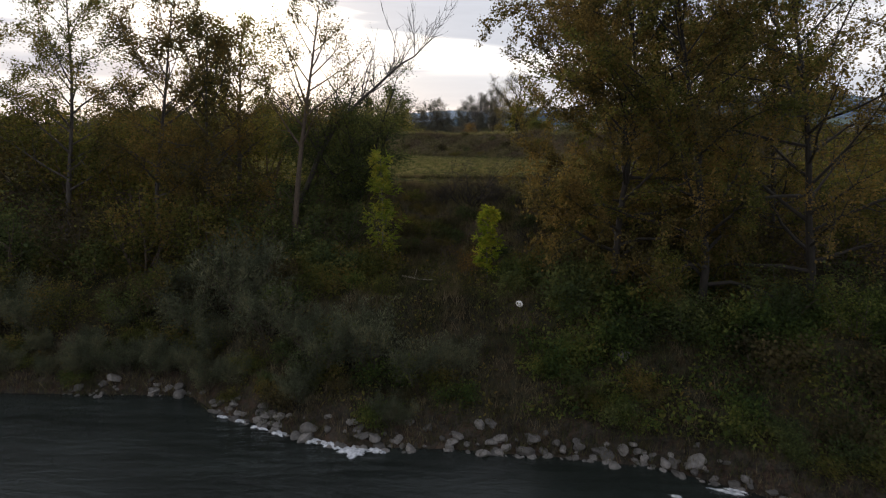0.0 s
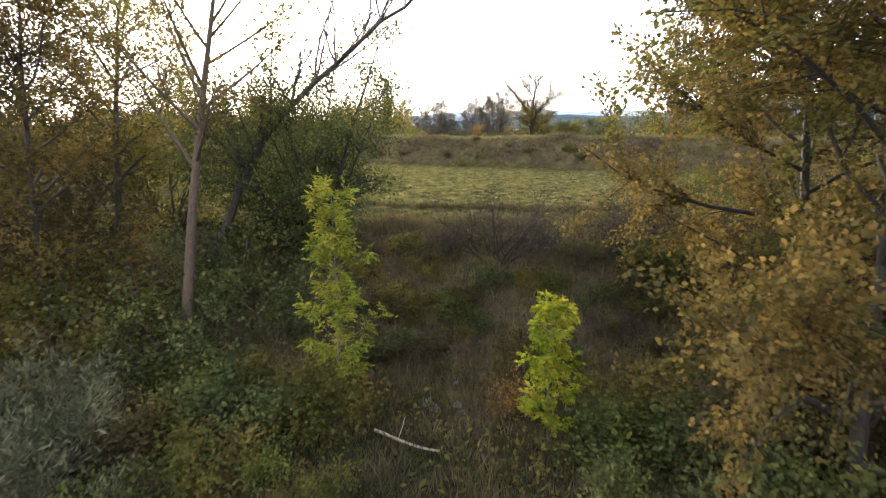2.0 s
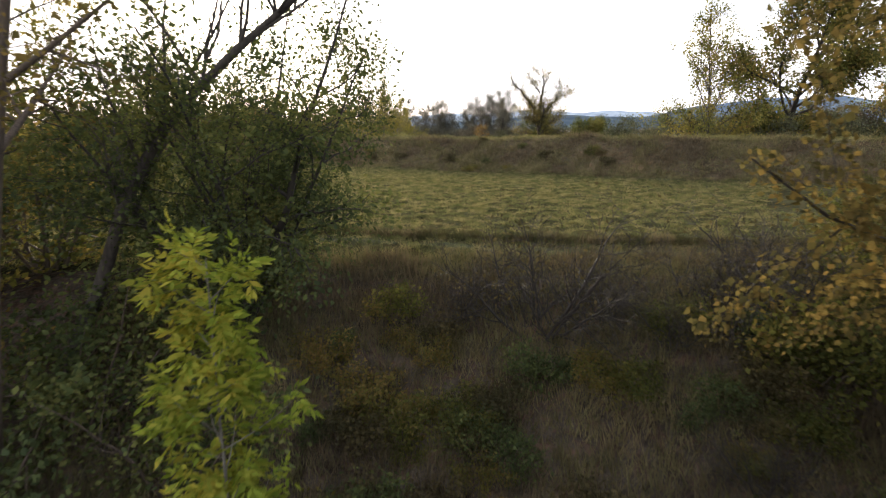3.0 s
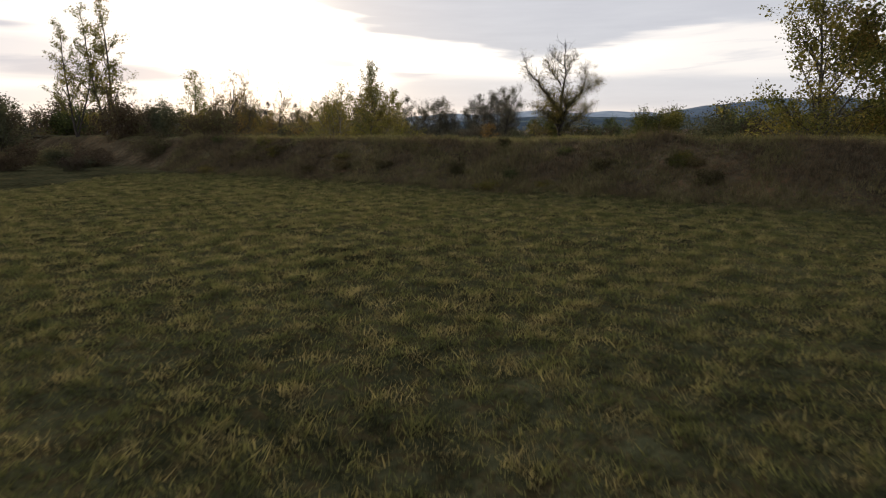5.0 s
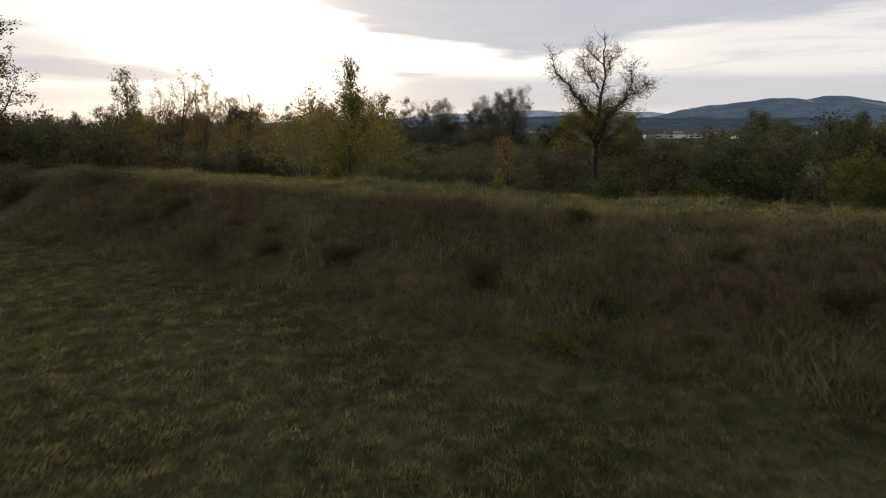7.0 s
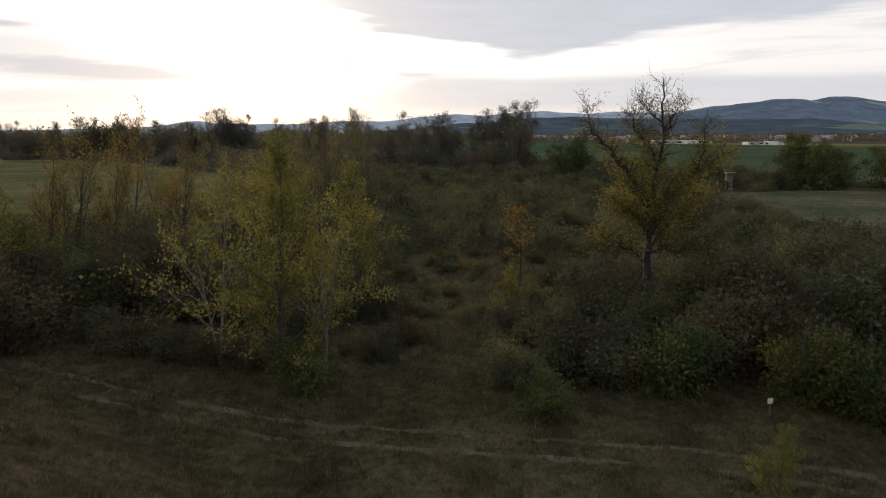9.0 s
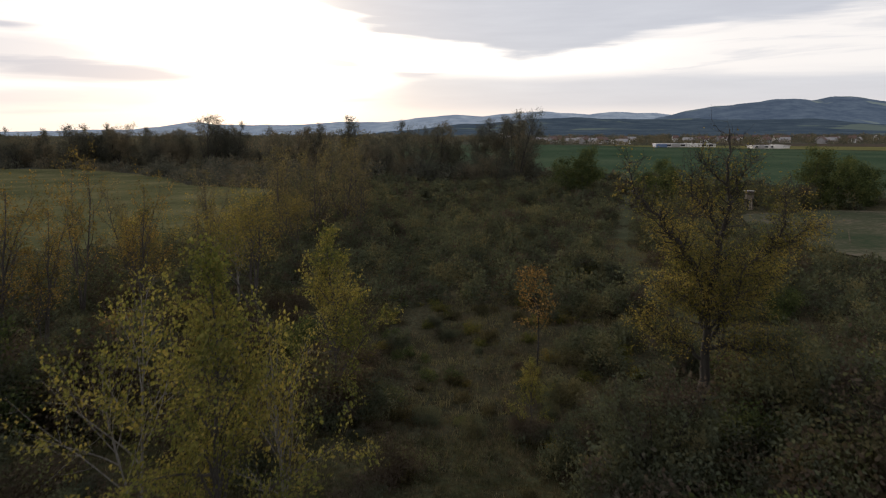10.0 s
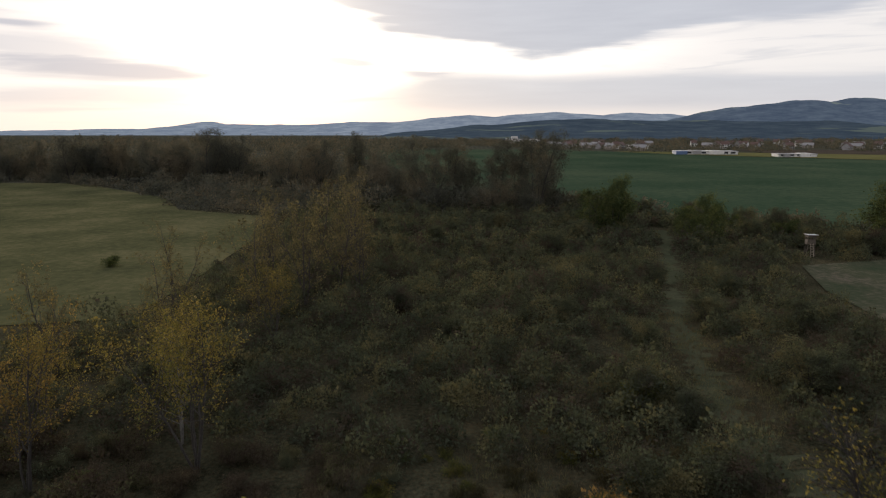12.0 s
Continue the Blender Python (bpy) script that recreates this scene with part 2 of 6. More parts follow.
LEAF_SPINDLE = leaf_material("yellow_green_bush_leaves", [(0.045, 0.060, 0.024), (0.070, 0.085, 0.029), (0.105, 0.110, 0.036), (0.160, 0.146, 0.046)], 0.35, 0.6)
LEAF_WILLOW = leaf_material("grey_green_leaves", [(0.041, 0.049, 0.033), (0.065, 0.076, 0.051), (0.096, 0.106, 0.071), (0.137, 0.141, 0.087)], 0.25, 0.8)
LEAF_SCRUB = leaf_material("scrub_leaves", [(0.070, 0.056, 0.046), (0.058, 0.063, 0.045), (0.064, 0.075, 0.051), (0.078, 0.088, 0.057), (0.094, 0.100, 0.061), (0.122, 0.114, 0.063)], 0.32, 0.22, blend=0.16, glowing=1.3)
LEAF_WINE = leaf_material("wine_brown_leaves", [(0.048, 0.039, 0.030), (0.067, 0.053, 0.041), (0.086, 0.073, 0.050), (0.092, 0.104, 0.050)], 0.3, 0.3)
# far foliage lightened and greyed towards blue: distance haze painted into the leaf colour
LEAF_FAR = leaf_material("hazy_distant_leaves", [(0.062, 0.066, 0.058), (0.088, 0.092, 0.076), (0.114, 0.110, 0.086), (0.148, 0.128, 0.092)], 0.3, 0.06, blend=0.35, glowing=1.1)
GRASS_MEADOW = leaf_material("meadow_grass_blades", [(0.058, 0.071, 0.036), (0.088, 0.099, 0.049), (0.122, 0.124, 0.064), (0.164, 0.152, 0.092)], 0.6, 1.7, blend=0.25, glowing=1.5)
GRASS_DRY = leaf_material("dry_grass_blades", [(0.074, 0.065, 0.049), (0.118, 0.097, 0.068), (0.104, 0.108, 0.056), (0.172, 0.150, 0.092)], 0.38, 0.28, blend=0.35, glowing=1.2)
GRASS_BANK = leaf_material("bank_grass_blades", [(0.037, 0.047, 0.025), (0.063, 0.064, 0.033), (0.088, 0.078, 0.048), (0.147, 0.125, 0.086)], 0.35, 0.9, blend=0.4, glowing=1.15)
STONE = stone_material()
CLOTH_WHITE = plain_material("white_plastic_film", (0.72, 0.73, 0.76), (0.82, 0.83, 0.85), 3.0, 0.35)
WOOD_PALE = plain_material("bleached_wood", (0.16, 0.135, 0.105), (0.30, 0.265, 0.215), 9.0, 0.85, 0.4)
WOOD_DARK = plain_material("weathered_boards", (0.045, 0.036, 0.028), (0.12, 0.10, 0.08), 9.0, 0.85, 0.4)
ROOF_SHEET = plain_material("pale_roof_sheet", (0.266, 0.266, 0.274), (0.385, 0.385, 0.396), 2.0, 0.6)
WALL_WHITE = plain_material("white_plaster", (0.46, 0.46, 0.47), (0.60, 0.60, 0.60), 0.6, 0.9)
WALL_BLUE = plain_material("blue_cladding", (0.048, 0.091, 0.204), (0.072, 0.126, 0.252), 0.6, 0.6)
WALL_GREY = plain_material("grey_plaster", (0.192, 0.192, 0.204), (0.288, 0.288, 0.297), 0.6, 0.9)
WALL_BUFF = plain_material("buff_plaster", (0.221, 0.197, 0.173), (0.312, 0.286, 0.255), 0.6, 0.9)
ROOF_TILE = plain_material("brown_roof_tiles", (0.063, 0.040, 0.038), (0.119, 0.072, 0.062), 1.5, 0.9)
ROOF_GREY = plain_material("grey_roof", (0.17, 0.17, 0.18), (0.26, 0.26, 0.27), 1.5, 0.8)
PANE = plain_material("dark_window_glass", (0.02, 0.024, 0.03), (0.035, 0.04, 0.05), 1.0, 0.1)
FIELD_HAY = field_material("mown_meadow", (0.052, 0.057, 0.030), (0.082, 0.083, 0.041), (0.126, 0.117, 0.062), 0.0, 74.0, 0.05, 0.7)
FIELD_CROP = field_material("young_crop", (0.028, 0.052, 0.031), (0.044, 0.068, 0.042), (0.072, 0.092, 0.056), 0.12, 82.0, 0.012, 0.3)
FIELD_CORNER = field_material("crop_and_bare_soil", (0.036, 0.052, 0.030), (0.062, 0.066, 0.042), (0.130, 0.110, 0.084), 0.0, 20.0, 0.07, 1.0)
FIELD_STUBBLE = field_material("yellow_stubble", (0.093, 0.096, 0.040), (0.118, 0.115, 0.048), (0.143, 0.132, 0.064))
FIELD_PLOUGH = field_material("ploughed_soil", (0.05, 0.042, 0.034), (0.065, 0.055, 0.044), (0.08, 0.066, 0.052))
RUT_SOIL = field_material("worn_wheel_rut", (0.05, 0.049, 0.032), (0.075, 0.07, 0.047), (0.13, 0.115, 0.085), big=0.5, fine=5.0)
PATH_GRASS = field_material("trodden_grass", (0.040, 0.047, 0.029), (0.056, 0.062, 0.037), (0.086, 0.085, 0.052), big=0.25, fine=3.0)


def ground_material():
    """Soil and sward of the whole sheet: base colour of each zone, broken up by litter and tufts."""
    m, n = material("soil_and_sward")
    zone_node = n.add("ShaderNodeAttribute")
    zone_node.attribute_name = "zone"
    zone = zone_node.outputs["Color"]
    pos = n.add("ShaderNodeNewGeometry").outputs["Position"]
    tuft = n.noise(pos, 2.6, 6.0, 0.7)
    litter = n.noise(pos, 14.0, 3.0, 0.6)
    broad = n.noise(pos, 0.22, 3.0, 0.6)
    f = n.math("ADD", n.math("MULTIPLY", tuft, 0.5), n.math("ADD", n.math("MULTIPLY", litter, 0.25), n.math("MULTIPLY", broad, 0.25)))
    v = n.step(f, 0.32, 0.66, 0.3, 1.7)
    col = n.mix(1.0, zone, n.add("ShaderNodeCombineColor", {0: v, 1: v, 2: v}).outputs[0], "MULTIPLY")
    col = n.mix(n.step(broad, 0.5, 0.75, 0.0, 0.35), col, n.mix(1.0, col, (1.25, 0.95, 0.75, 1), "MULTIPLY"))
    dead = n.step(n.noise(pos, 4.3, 4.0, 0.7, 0.6), 0.46, 0.62, 0.0, 0.7)
    col = n.mix(dead, col, n.mix(1.0, col, (1.45, 1.05, 0.95, 1), "MULTIPLY"))
    bump = n.add("ShaderNodeBump", {"Strength": 1.0, "Distance": 0.3, "Height": f})
    finish(n, n.add("ShaderNodeBsdfPrincipled", {"Base Color": col, "Roughness": 1.0, "Specular IOR Level": 0.0, "Normal": bump.outputs[0]}).outputs[0])
    return m


def water_material():
    m, n = material("river_water")
    pos = n.add("ShaderNodeNewGeometry").outputs["Position"]
    flow = n.add("ShaderNodeMapping", {0: pos, 2: (0, 0, radians(14)), 3: (0.45, 1.6, 1.0)}).outputs[0]
    ripple = n.noise(flow, 1.7, 5.0, 0.65, 0.8)
    chop = n.noise(flow, 6.0, 3.0, 0.6, 0.4)
    height = n.math("ADD", ripple, n.math("MULTIPLY", chop, 0.3))
    bump = n.add("ShaderNodeBump", {"Strength": 0.4, "Distance": 0.15, "Height": height})
    col = n.ramp(n.noise(flow, 0.5, 3.0), [(0.35, (0.008, 0.011, 0.010)), (0.7, (0.018, 0.023, 0.022))])
    finish(n, n.add("ShaderNodeBsdfPrincipled", {"Base Color": col, "Roughness": 0.08, "IOR": 1.33, "Normal": bump.outputs[0]}).outputs[0])
    return m


def foam_material():
    m, n = material("river_foam")
    pos = n.add("ShaderNodeNewGeometry").outputs["Position"]
    f = n.noise(pos, 9.0, 5.0, 0.7)
    col = n.ramp(f, [(0.38, (0.24, 0.27, 0.31)), (0.6, (0.60, 0.63, 0.68))])
    bump = n.add("ShaderNodeBump", {"Strength": 0.8, "Distance": 0.05, "Height": f})
    finish(n, n.add("ShaderNodeBsdfPrincipled", {"Base Color": col, "Roughness": 0.7, "Normal": bump.outputs[0]}).outputs[0])
    return m


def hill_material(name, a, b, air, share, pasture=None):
    """Distant forested slopes, with the blue haze of kilometres of air mixed in as emission."""
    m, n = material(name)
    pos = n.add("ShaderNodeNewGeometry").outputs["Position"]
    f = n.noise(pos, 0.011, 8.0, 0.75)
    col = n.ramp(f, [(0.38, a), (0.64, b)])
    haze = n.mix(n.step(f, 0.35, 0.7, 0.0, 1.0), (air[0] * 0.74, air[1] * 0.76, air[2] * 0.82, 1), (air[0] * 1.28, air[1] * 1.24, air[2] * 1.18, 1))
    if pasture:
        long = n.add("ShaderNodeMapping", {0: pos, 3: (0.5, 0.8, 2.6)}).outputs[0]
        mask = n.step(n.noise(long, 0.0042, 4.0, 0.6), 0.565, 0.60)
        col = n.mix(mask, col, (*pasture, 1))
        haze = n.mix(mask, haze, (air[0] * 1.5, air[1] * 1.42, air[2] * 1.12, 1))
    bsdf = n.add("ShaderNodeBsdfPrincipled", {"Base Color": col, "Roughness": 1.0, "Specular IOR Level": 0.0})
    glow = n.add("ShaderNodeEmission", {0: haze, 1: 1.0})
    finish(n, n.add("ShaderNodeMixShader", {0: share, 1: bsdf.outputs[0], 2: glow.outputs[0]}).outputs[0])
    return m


GROUND = ground_material()
WATER = water_material()
FOAM = foam_material()
# air colours paint the haze as glow, paler for the farthest ridge
HILL_FAR = hill_material("far_hazy_hills", (0.05, 0.06, 0.06), (0.08, 0.09, 0.08), (0.17, 0.205, 0.26), 0.85)
HILL_MID = hill_material("hazy_wooded_hills", (0.03, 0.04, 0.035), (0.06, 0.07, 0.055), (0.062, 0.084, 0.122), 0.8, (0.22, 0.22, 0.11))
HILL_NEAR = hill_material("hazy_wooded_slope", (0.02, 0.03, 0.025), (0.045, 0.055, 0.04), (0.036, 0.051, 0.073), 0.75, (0.14, 0.15, 0.07))


# ---- the lie of the land ----
SHORE_X = [-400, -40, -16, -9.1, -7.8, -5.4, -3.0, 0.0, 2.7, 6.1, 7.8, 10.0, 14.0, 30.0, 400]
SHORE_Y = [26, 23.5, 22.0, 21.85, 20.6, 19.4, 18.25, 18.12, 17.75, 17.15, 16.15, 14.8, 13.0, 10.0, 4.0]
WATER_Z = -6.4


def shore(x):
    return np.interp(x, SHORE_X, SHORE_Y)


def along(x, y):
    """How far across the levee, which runs aslant to the flight."""
    return y + 0.66 * np.clip(x, -70, 55) - 0.0035 * np.clip(x + 8, -70, 0) ** 2


def bumps(x, y, size, seed=0.0):
    """Cheap smooth unevenness, about -1 to 1."""
    a = np.sin(x / size * 1.7 + seed) * np.cos(y / size * 1.3 - seed * 2.1)
    b = np.sin((x * 0.8 + y * 0.6) / size * 2.9 + seed * 3.3) * np.cos((y * 0.8 - x * 0.6) / size * 2.3 + 1.7)
    return 0.6 * a + 0.4 * b


def ground_z(x, y):
    x, y = np.asarray(x, float), np.asarray(y, float)
    d = y - shore(x)
    low = np.interp(d, [-30, -6, -1.5, 0, 1, 3, 5, 25], [-7.8, -7.6, -7.0, -6.45, -5.7, -4.8, -3.6, 6.0])
    up = np.interp(y, [20, 29, 31, 34, 37, 40], [-3.35, -3.3, -2.8, -1.3, -0.3, 0.0])
    z = np.minimum(low, up)
    u = along(x, y)
    levee = np.interp(u, [70.5, 72.2, 76.6, 78.0, 82.0, 92.0], [0.0, 0.25, 2.35, 2.5, 2.5, -2.0])
    past = np.interp(u, [92, 104, 118, 130], [-2.0, -2.5, -3.2, -3.45])
    z = np.where((u > 70.5) & (y > 40), np.where(u < 92, levee, past), z)
    z = np.where(y < -12, np.maximum(z, np.interp(-y, [12, 24, 28, 34], [-7.8, -6.6, -5.0, -3.0])), z)
    rough = 0.05 * bumps(x, y, 0.8) + 0.06 * bumps(x, y, 2.3, 1.0) + 0.10 * bumps(x, y, 7.0, 2.0)
    bank = np.clip((d - 0.5) / 2, 0, 1) * np.clip((39 - y) / 3, 0, 1)
    slope = np.clip((u - 71) / 2, 0, 1) * np.clip((96 - u) / 4, 0, 1)
    tufts = (0.05 * bumps(x, y, 0.31, 4.0) + 0.04 * bumps(y, x, 0.53, 1.3)) * np.clip((y - 38) / 2, 0, 1) * np.clip((72 - u) / 2, 0, 1)
    return z + tufts + rough * (0.55 + 1.6 * bank + 1.3 * slope) * np.clip((300 - y) / 100, 0, 1)


def spaced(stops):
    """Grid lines: (end, step) stretches from a start."""
    values = [stops[0]]
    for end, step in stops[1:]:
        count = max(1, round(abs(end - values[-1]) / step))
        values += list(np.linspace(values[-1], end, count + 1)[1:])
    return np.array(values)


def mesh_from(name, verts, faces):
    """A mesh from arrays: all faces have the same number of corners."""
    verts, faces = np.asarray(verts, np.float32), np.asarray(faces, np.int32)
    me = bpy.data.meshes.new(name)
    me.vertices.add(len(verts))
    me.vertices.foreach_set("co", verts.ravel())
    count, corners = faces.shape
    me.loops.add(count * corners)
    me.loops.foreach_set("vertex_index", faces.ravel())
    me.polygons.add(count)
    me.polygons.foreach_set("loop_start", np.arange(0, count * corners, corners, dtype=np.int32))
    me.update(calc_edges=True)
    return me


def link(name, me, mat, parent=None, label=""):
    """One mesh object under a thing, a part, or nothing."""
    if mat is not None and not me.materials:
        me.materials.append(mat)
    ob = new(name, me)
    if parent is not None:
        ob.parent = parent
    return tagged(ob, label)


def part(name, bm, mat, parent=None, label=""):
    me = bpy.data.meshes.new(name)
    bm.to_mesh(me)
    bm.free()
    return link(name, me, mat, parent, label)


def smooth(me):
    me.polygons.foreach_set("use_smooth", np.ones(len(me.polygons), bool))
    return me


def grid_sheet(name, xs, ys, height, mat):
    gx, gy = np.meshgrid(xs, ys)
    verts = np.stack([gx.ravel(), gy.ravel(), height(gx, gy).ravel()], 1)
    w = len(xs)
    i = (np.arange(len(ys) - 1)[:, None] * w + np.arange(w - 1)[None]).ravel()
    me = smooth(mesh_from(name, verts, np.stack([i, i + 1, i + w + 1, i + w], 1)))
    me.materials.append(mat)
    return me


XS = spaced([-4800, (-1200, 600), (-400, 130), (-120, 24), (-50, 5), (-22, 1.0), (22, 0.32), (50, 1.0), (120, 5), (400, 24), (1200, 130), (4800, 600)])
YS = spaced([-1500, (-300, 200), (-60, 30), (-12, 6), (12, 2), (40, 0.32), (86, 0.36), (125, 0.8), (200, 2.5), (400, 12), (1200, 100), (4900, 500)])
ground_me = grid_sheet("ground", XS, YS, ground_z, GROUND)
ground = tagged(new("ground", ground_me), "uneven river bank, meadow, levee and scrubland soil", "ground", kind="structure")


def zone_colours(x, y):
    d, u = y - shore(x), along(x, y)
    col = np.zeros((len(x), 4), np.float32)
    col[:] = (0.060, 0.055, 0.030, 1)
    def fill(mask, c, jitter=0.15):
        k = 1 + jitter * bumps(x, y, 1.7, c[0] * 40)[:, None]
        col[:, :3] = np.where(mask[:, None], np.array(c)[None] * k, col[:, :3])
    fill(d < 1.0, (0.035, 0.032, 0.027))
    fill((d >= 1.0) & (y < 29), (0.032, 0.031, 0.022), 0.35)
    fill((y >= 29) & (y < 37), (0.056, 0.048, 0.040), 0.3)
    fill((y >= 37) & (u < 71.5), (0.039, 0.042, 0.023), 0.3)
    fill((y >= 40) & (u >= 71.5) & (u < 77), (0.056, 0.050, 0.034), 0.35)
    fill((y >= 40) & (u >= 77) & (u < 82.5), (0.056, 0.058, 0.032), 0.3)
    fill((y >= 40) & (u >= 82.5) & (u < 92), (0.05, 0.045, 0.030), 0.35)
    fill((y >= 40) & (u >= 92) & (y < 122), (0.046, 0.049, 0.028), 0.35)
    fill((y >= 122), (0.042, 0.043, 0.027), 0.35)
    fill((y > 300), (0.05, 0.055, 0.043), 0.2)
    return col


co = np.empty(len(ground_me.vertices) * 3, np.float32)
ground_me.vertices.foreach_get("co", co)
co = co.reshape(-1, 3)
zone = ground_me.color_attributes.new("zone", "FLOAT_COLOR", "POINT")
zone.data.foreach_set("color", zone_colours(co[:, 0].astype(float), co[:, 1].astype(float)).ravel())

water_me = grid_sheet("water", spaced([-400, (-60, 40), (60, 8), (400, 40)]), spaced([-20, (26, 4)]), lambda x, y: 0 * x + WATER_Z, WATER)
tagged(new("water", water_me), "dark rippled river water along a stony bank", "river", kind="structure")


def sheet(name, outline, lift, mat, label, category):
    """A flat field laid a little above the soil."""
    bm = bmesh.new()
    bm.faces.new([bm.verts.new((x, y, -3.45 + lift)) for x, y in outline])
    ob = part(name, bm, mat)
    return tagged(ob, label, category, kind="structure")


sheet("hay_field", [(-46, 184), (-47, 205), (-50, 240), (-55, 272), (-58, 281), (-92, 297), (-113, 331), (-178, 388), (-200, 392), (-480, 380), (-480, 150), (-100, 172), (-62, 180)], 0.16, FIELD_HAY, "mown pale green hay meadow beside the scrub", "field")
sheet("crop_field", [(-60, 430), (20, 325), (36, 306), (60, 276), (95, 258), (260, 214), (900, 330), (520, 500), (360, 620), (275, 695), (205, 758), (150, 860), (95, 925), (-160, 925)], 0.2, FIELD_CROP, "wide even field of young green crop", "field")
sheet("stubble_field", [(160, 845), (206, 759), (276, 696), (361, 621), (521, 501), (900, 332), (960, 420), (640, 600), (430, 740), (300, 810), (200, 850)], 0.45, FIELD_STUBBLE, "narrow yellowish stubble strip beyond the crop", "field")
sheet("ploughed_field", [(312, 812), (432, 742), (642, 602), (962, 422), (1100, 560), (700, 860), (330, 930)], 0.5, FIELD_PLOUGH, "brown ploughed field before the village", "field")
sheet("corner_field", [(57, 221), (51.5, 203), (50.5, 188), (57, 166), (170, 136), (190, 222), (78, 228)], 0.16, FIELD_CORNER, "patchy green field corner with bare soil", "field")


def ribbon(name, points, width, lift, mat, label, category, seed=0, ragged=0.25, z_of=ground_z):
    """A strip that follows the ground along a line, with uneven edges."""
    rng = np.random.default_rng(seed)
    p = np.array(points, float)
    s = np.r_[0, np.cumsum(np.hypot(*np.diff(p, axis=0).T))]
    t = np.linspace(0, s[-1], max(4, int(s[-1] / 0.45)))
    mid = np.stack([np.interp(t, s, p[:, 0]), np.interp(t, s, p[:, 1])], 1)
    for _ in range(6):
        mid[1:-1] = (mid[:-2] + 2 * mid[1:-1] + mid[2:]) / 4
    tan = np.gradient(mid, axis=0)
    side = np.stack([-tan[:, 1], tan[:, 0]], 1) / np.linalg.norm(tan, axis=1)[:, None]
    rows = []
    for f in (-0.5, -0.17, 0.17, 0.5):
        edge = mid + side * (f * width * (1 + (ragged * rng.normal(size=len(mid)) if abs(f) == 0.5 else 0)))[:, None] if abs(f) == 0.5 else mid + side * f * width
        rows.append(np.c_[edge, z_of(edge[:, 0], edge[:, 1]) + lift * (1.0 if abs(f) < 0.3 else 0.2)])
    verts = np.concatenate(rows)
    k = len(mid)
    i = np.concatenate([np.arange(k - 1) + r * k for r in range(3)])
    me = smooth(mesh_from(name, verts, np.stack([i, i + 1, i + k + 1, i + k], 1)))
    return tagged(link(name, me, mat), label, category, kind="structure")


TRACK = [(-60, 121), (-38, 114.5), (-26, 110), (-16, 105.6), (-8.6, 103.2), (-1.2, 102.7), (8.7, 102.0), (20, 99), (45, 92)]
for off in (-0.85, 0.85):
    ribbon("wheel_rut", [(x, y + off) for x, y in TRACK], 0.38, 0.03, RUT_SOIL, "pale worn wheel rut of a grassy farm track", "track", 13 + int(off * 10), 0.5)
for off in (0.0, 2.1):
    ribbon("wheel_rut", [(-40, 44.6 + off), (-12, 41.6 + off), (-2.3, 39.9 + off), (2.5, 39.0 + off), (9, 38.2 + off), (30, 37.0 + off)], 0.4, 0.012, PATH_GRASS, "faint wheel rut across the mown meadow", "track", 9 + int(off), 0.5)
ribbon("footpath", [(44, 262), (38.3, 238), (30.2, 208), (24.2, 186), (20.5, 166), (19.2, 153), (22.5, 143), (24, 134), (23, 128)], 2.9, 0.04, PATH_GRASS, "grassy footpath winding through thorn scrub", "path", 21, 0.6)
ribbon("wheel_rut", [(56, 190), (64, 205), (78, 214), (110, 220)], 0.5, 0.19, RUT_SOIL, "curved wheel rut in the field corner", "track", 22, 0.3, lambda x, y: 0 * x - 3.45)
ribbon("wheel_rut", [(59, 186), (67, 200), (81, 209), (112, 215)], 0.5, 0.19, RUT_SOIL, "curved wheel rut in the field corner", "track", 23, 0.3, lambda x, y: 0 * x - 3.45)


# ---- distance: hills ----
def ridge(name, base_y, crest_y, profile, mat, label, seed, x_from, x_to, step):
    """A wooded ridge: heights along its crest, sloping down to the plain before it, with spurs."""
    xs = np.arange(x_from, x_to, step)
    crest = np.interp(xs, [p[0] for p in profile], [p[1] for p in profile])
    crest = crest + 5 * bumps(xs, 0 * xs, 140, seed) + 2.5 * bumps(xs, 0 * xs, 42, seed + 1)
    fs = np.linspace(0, 1, 9)
    rows = []
    for f in fs:
        spur = 1 + 0.10 * bumps(xs, 0 * xs + f * 700, 260, seed + 2) * (1 - f) * f * 4
        rows.append(np.stack([xs, np.full(len(xs), base_y + (crest_y - base_y) * f), np.maximum(crest * f**1.25 * spur, 2) - 5.5], 1))
    rows.append(np.stack([xs, np.full(len(xs), crest_y + 150), np.full(len(xs), -5.5)], 1))
    k = len(xs)
    i = np.concatenate([np.arange(k - 1) + r * k for r in range(len(rows) - 1)])
    me = smooth(mesh_from(name, np.concatenate(rows), np.stack([i, i + 1, i + k + 1, i + k], 1)))
    return tagged(link(name, me, mat), label, "hill", kind="structure")


FAR_RIDGE = [(-3492, 20), (-2942, 24), (-2506, 31), (-2039, 38), (-1824, 55), (-1681, 75), (-1575, 82), (-1505, 65), (-1260, 59), (-946, 65), (-737, 76), (-461, 76), (-324, 89), (-119, 112), (-17, 119), (151, 109), (320, 122), (505, 135), (656, 125), (773, 115), (922, 132), (1187, 122), (1321, 105), (1552, 89)]
MID_RIDGE = [(950, 53), (1096, 94), (1212, 120), (1387, 150), (1532, 161), (1676, 181), (1763, 181), (1879, 175), (1964, 192), (2078, 198), (2195, 181), (2372, 146), (2602, 128), (2975, 102), (3401, 73)]
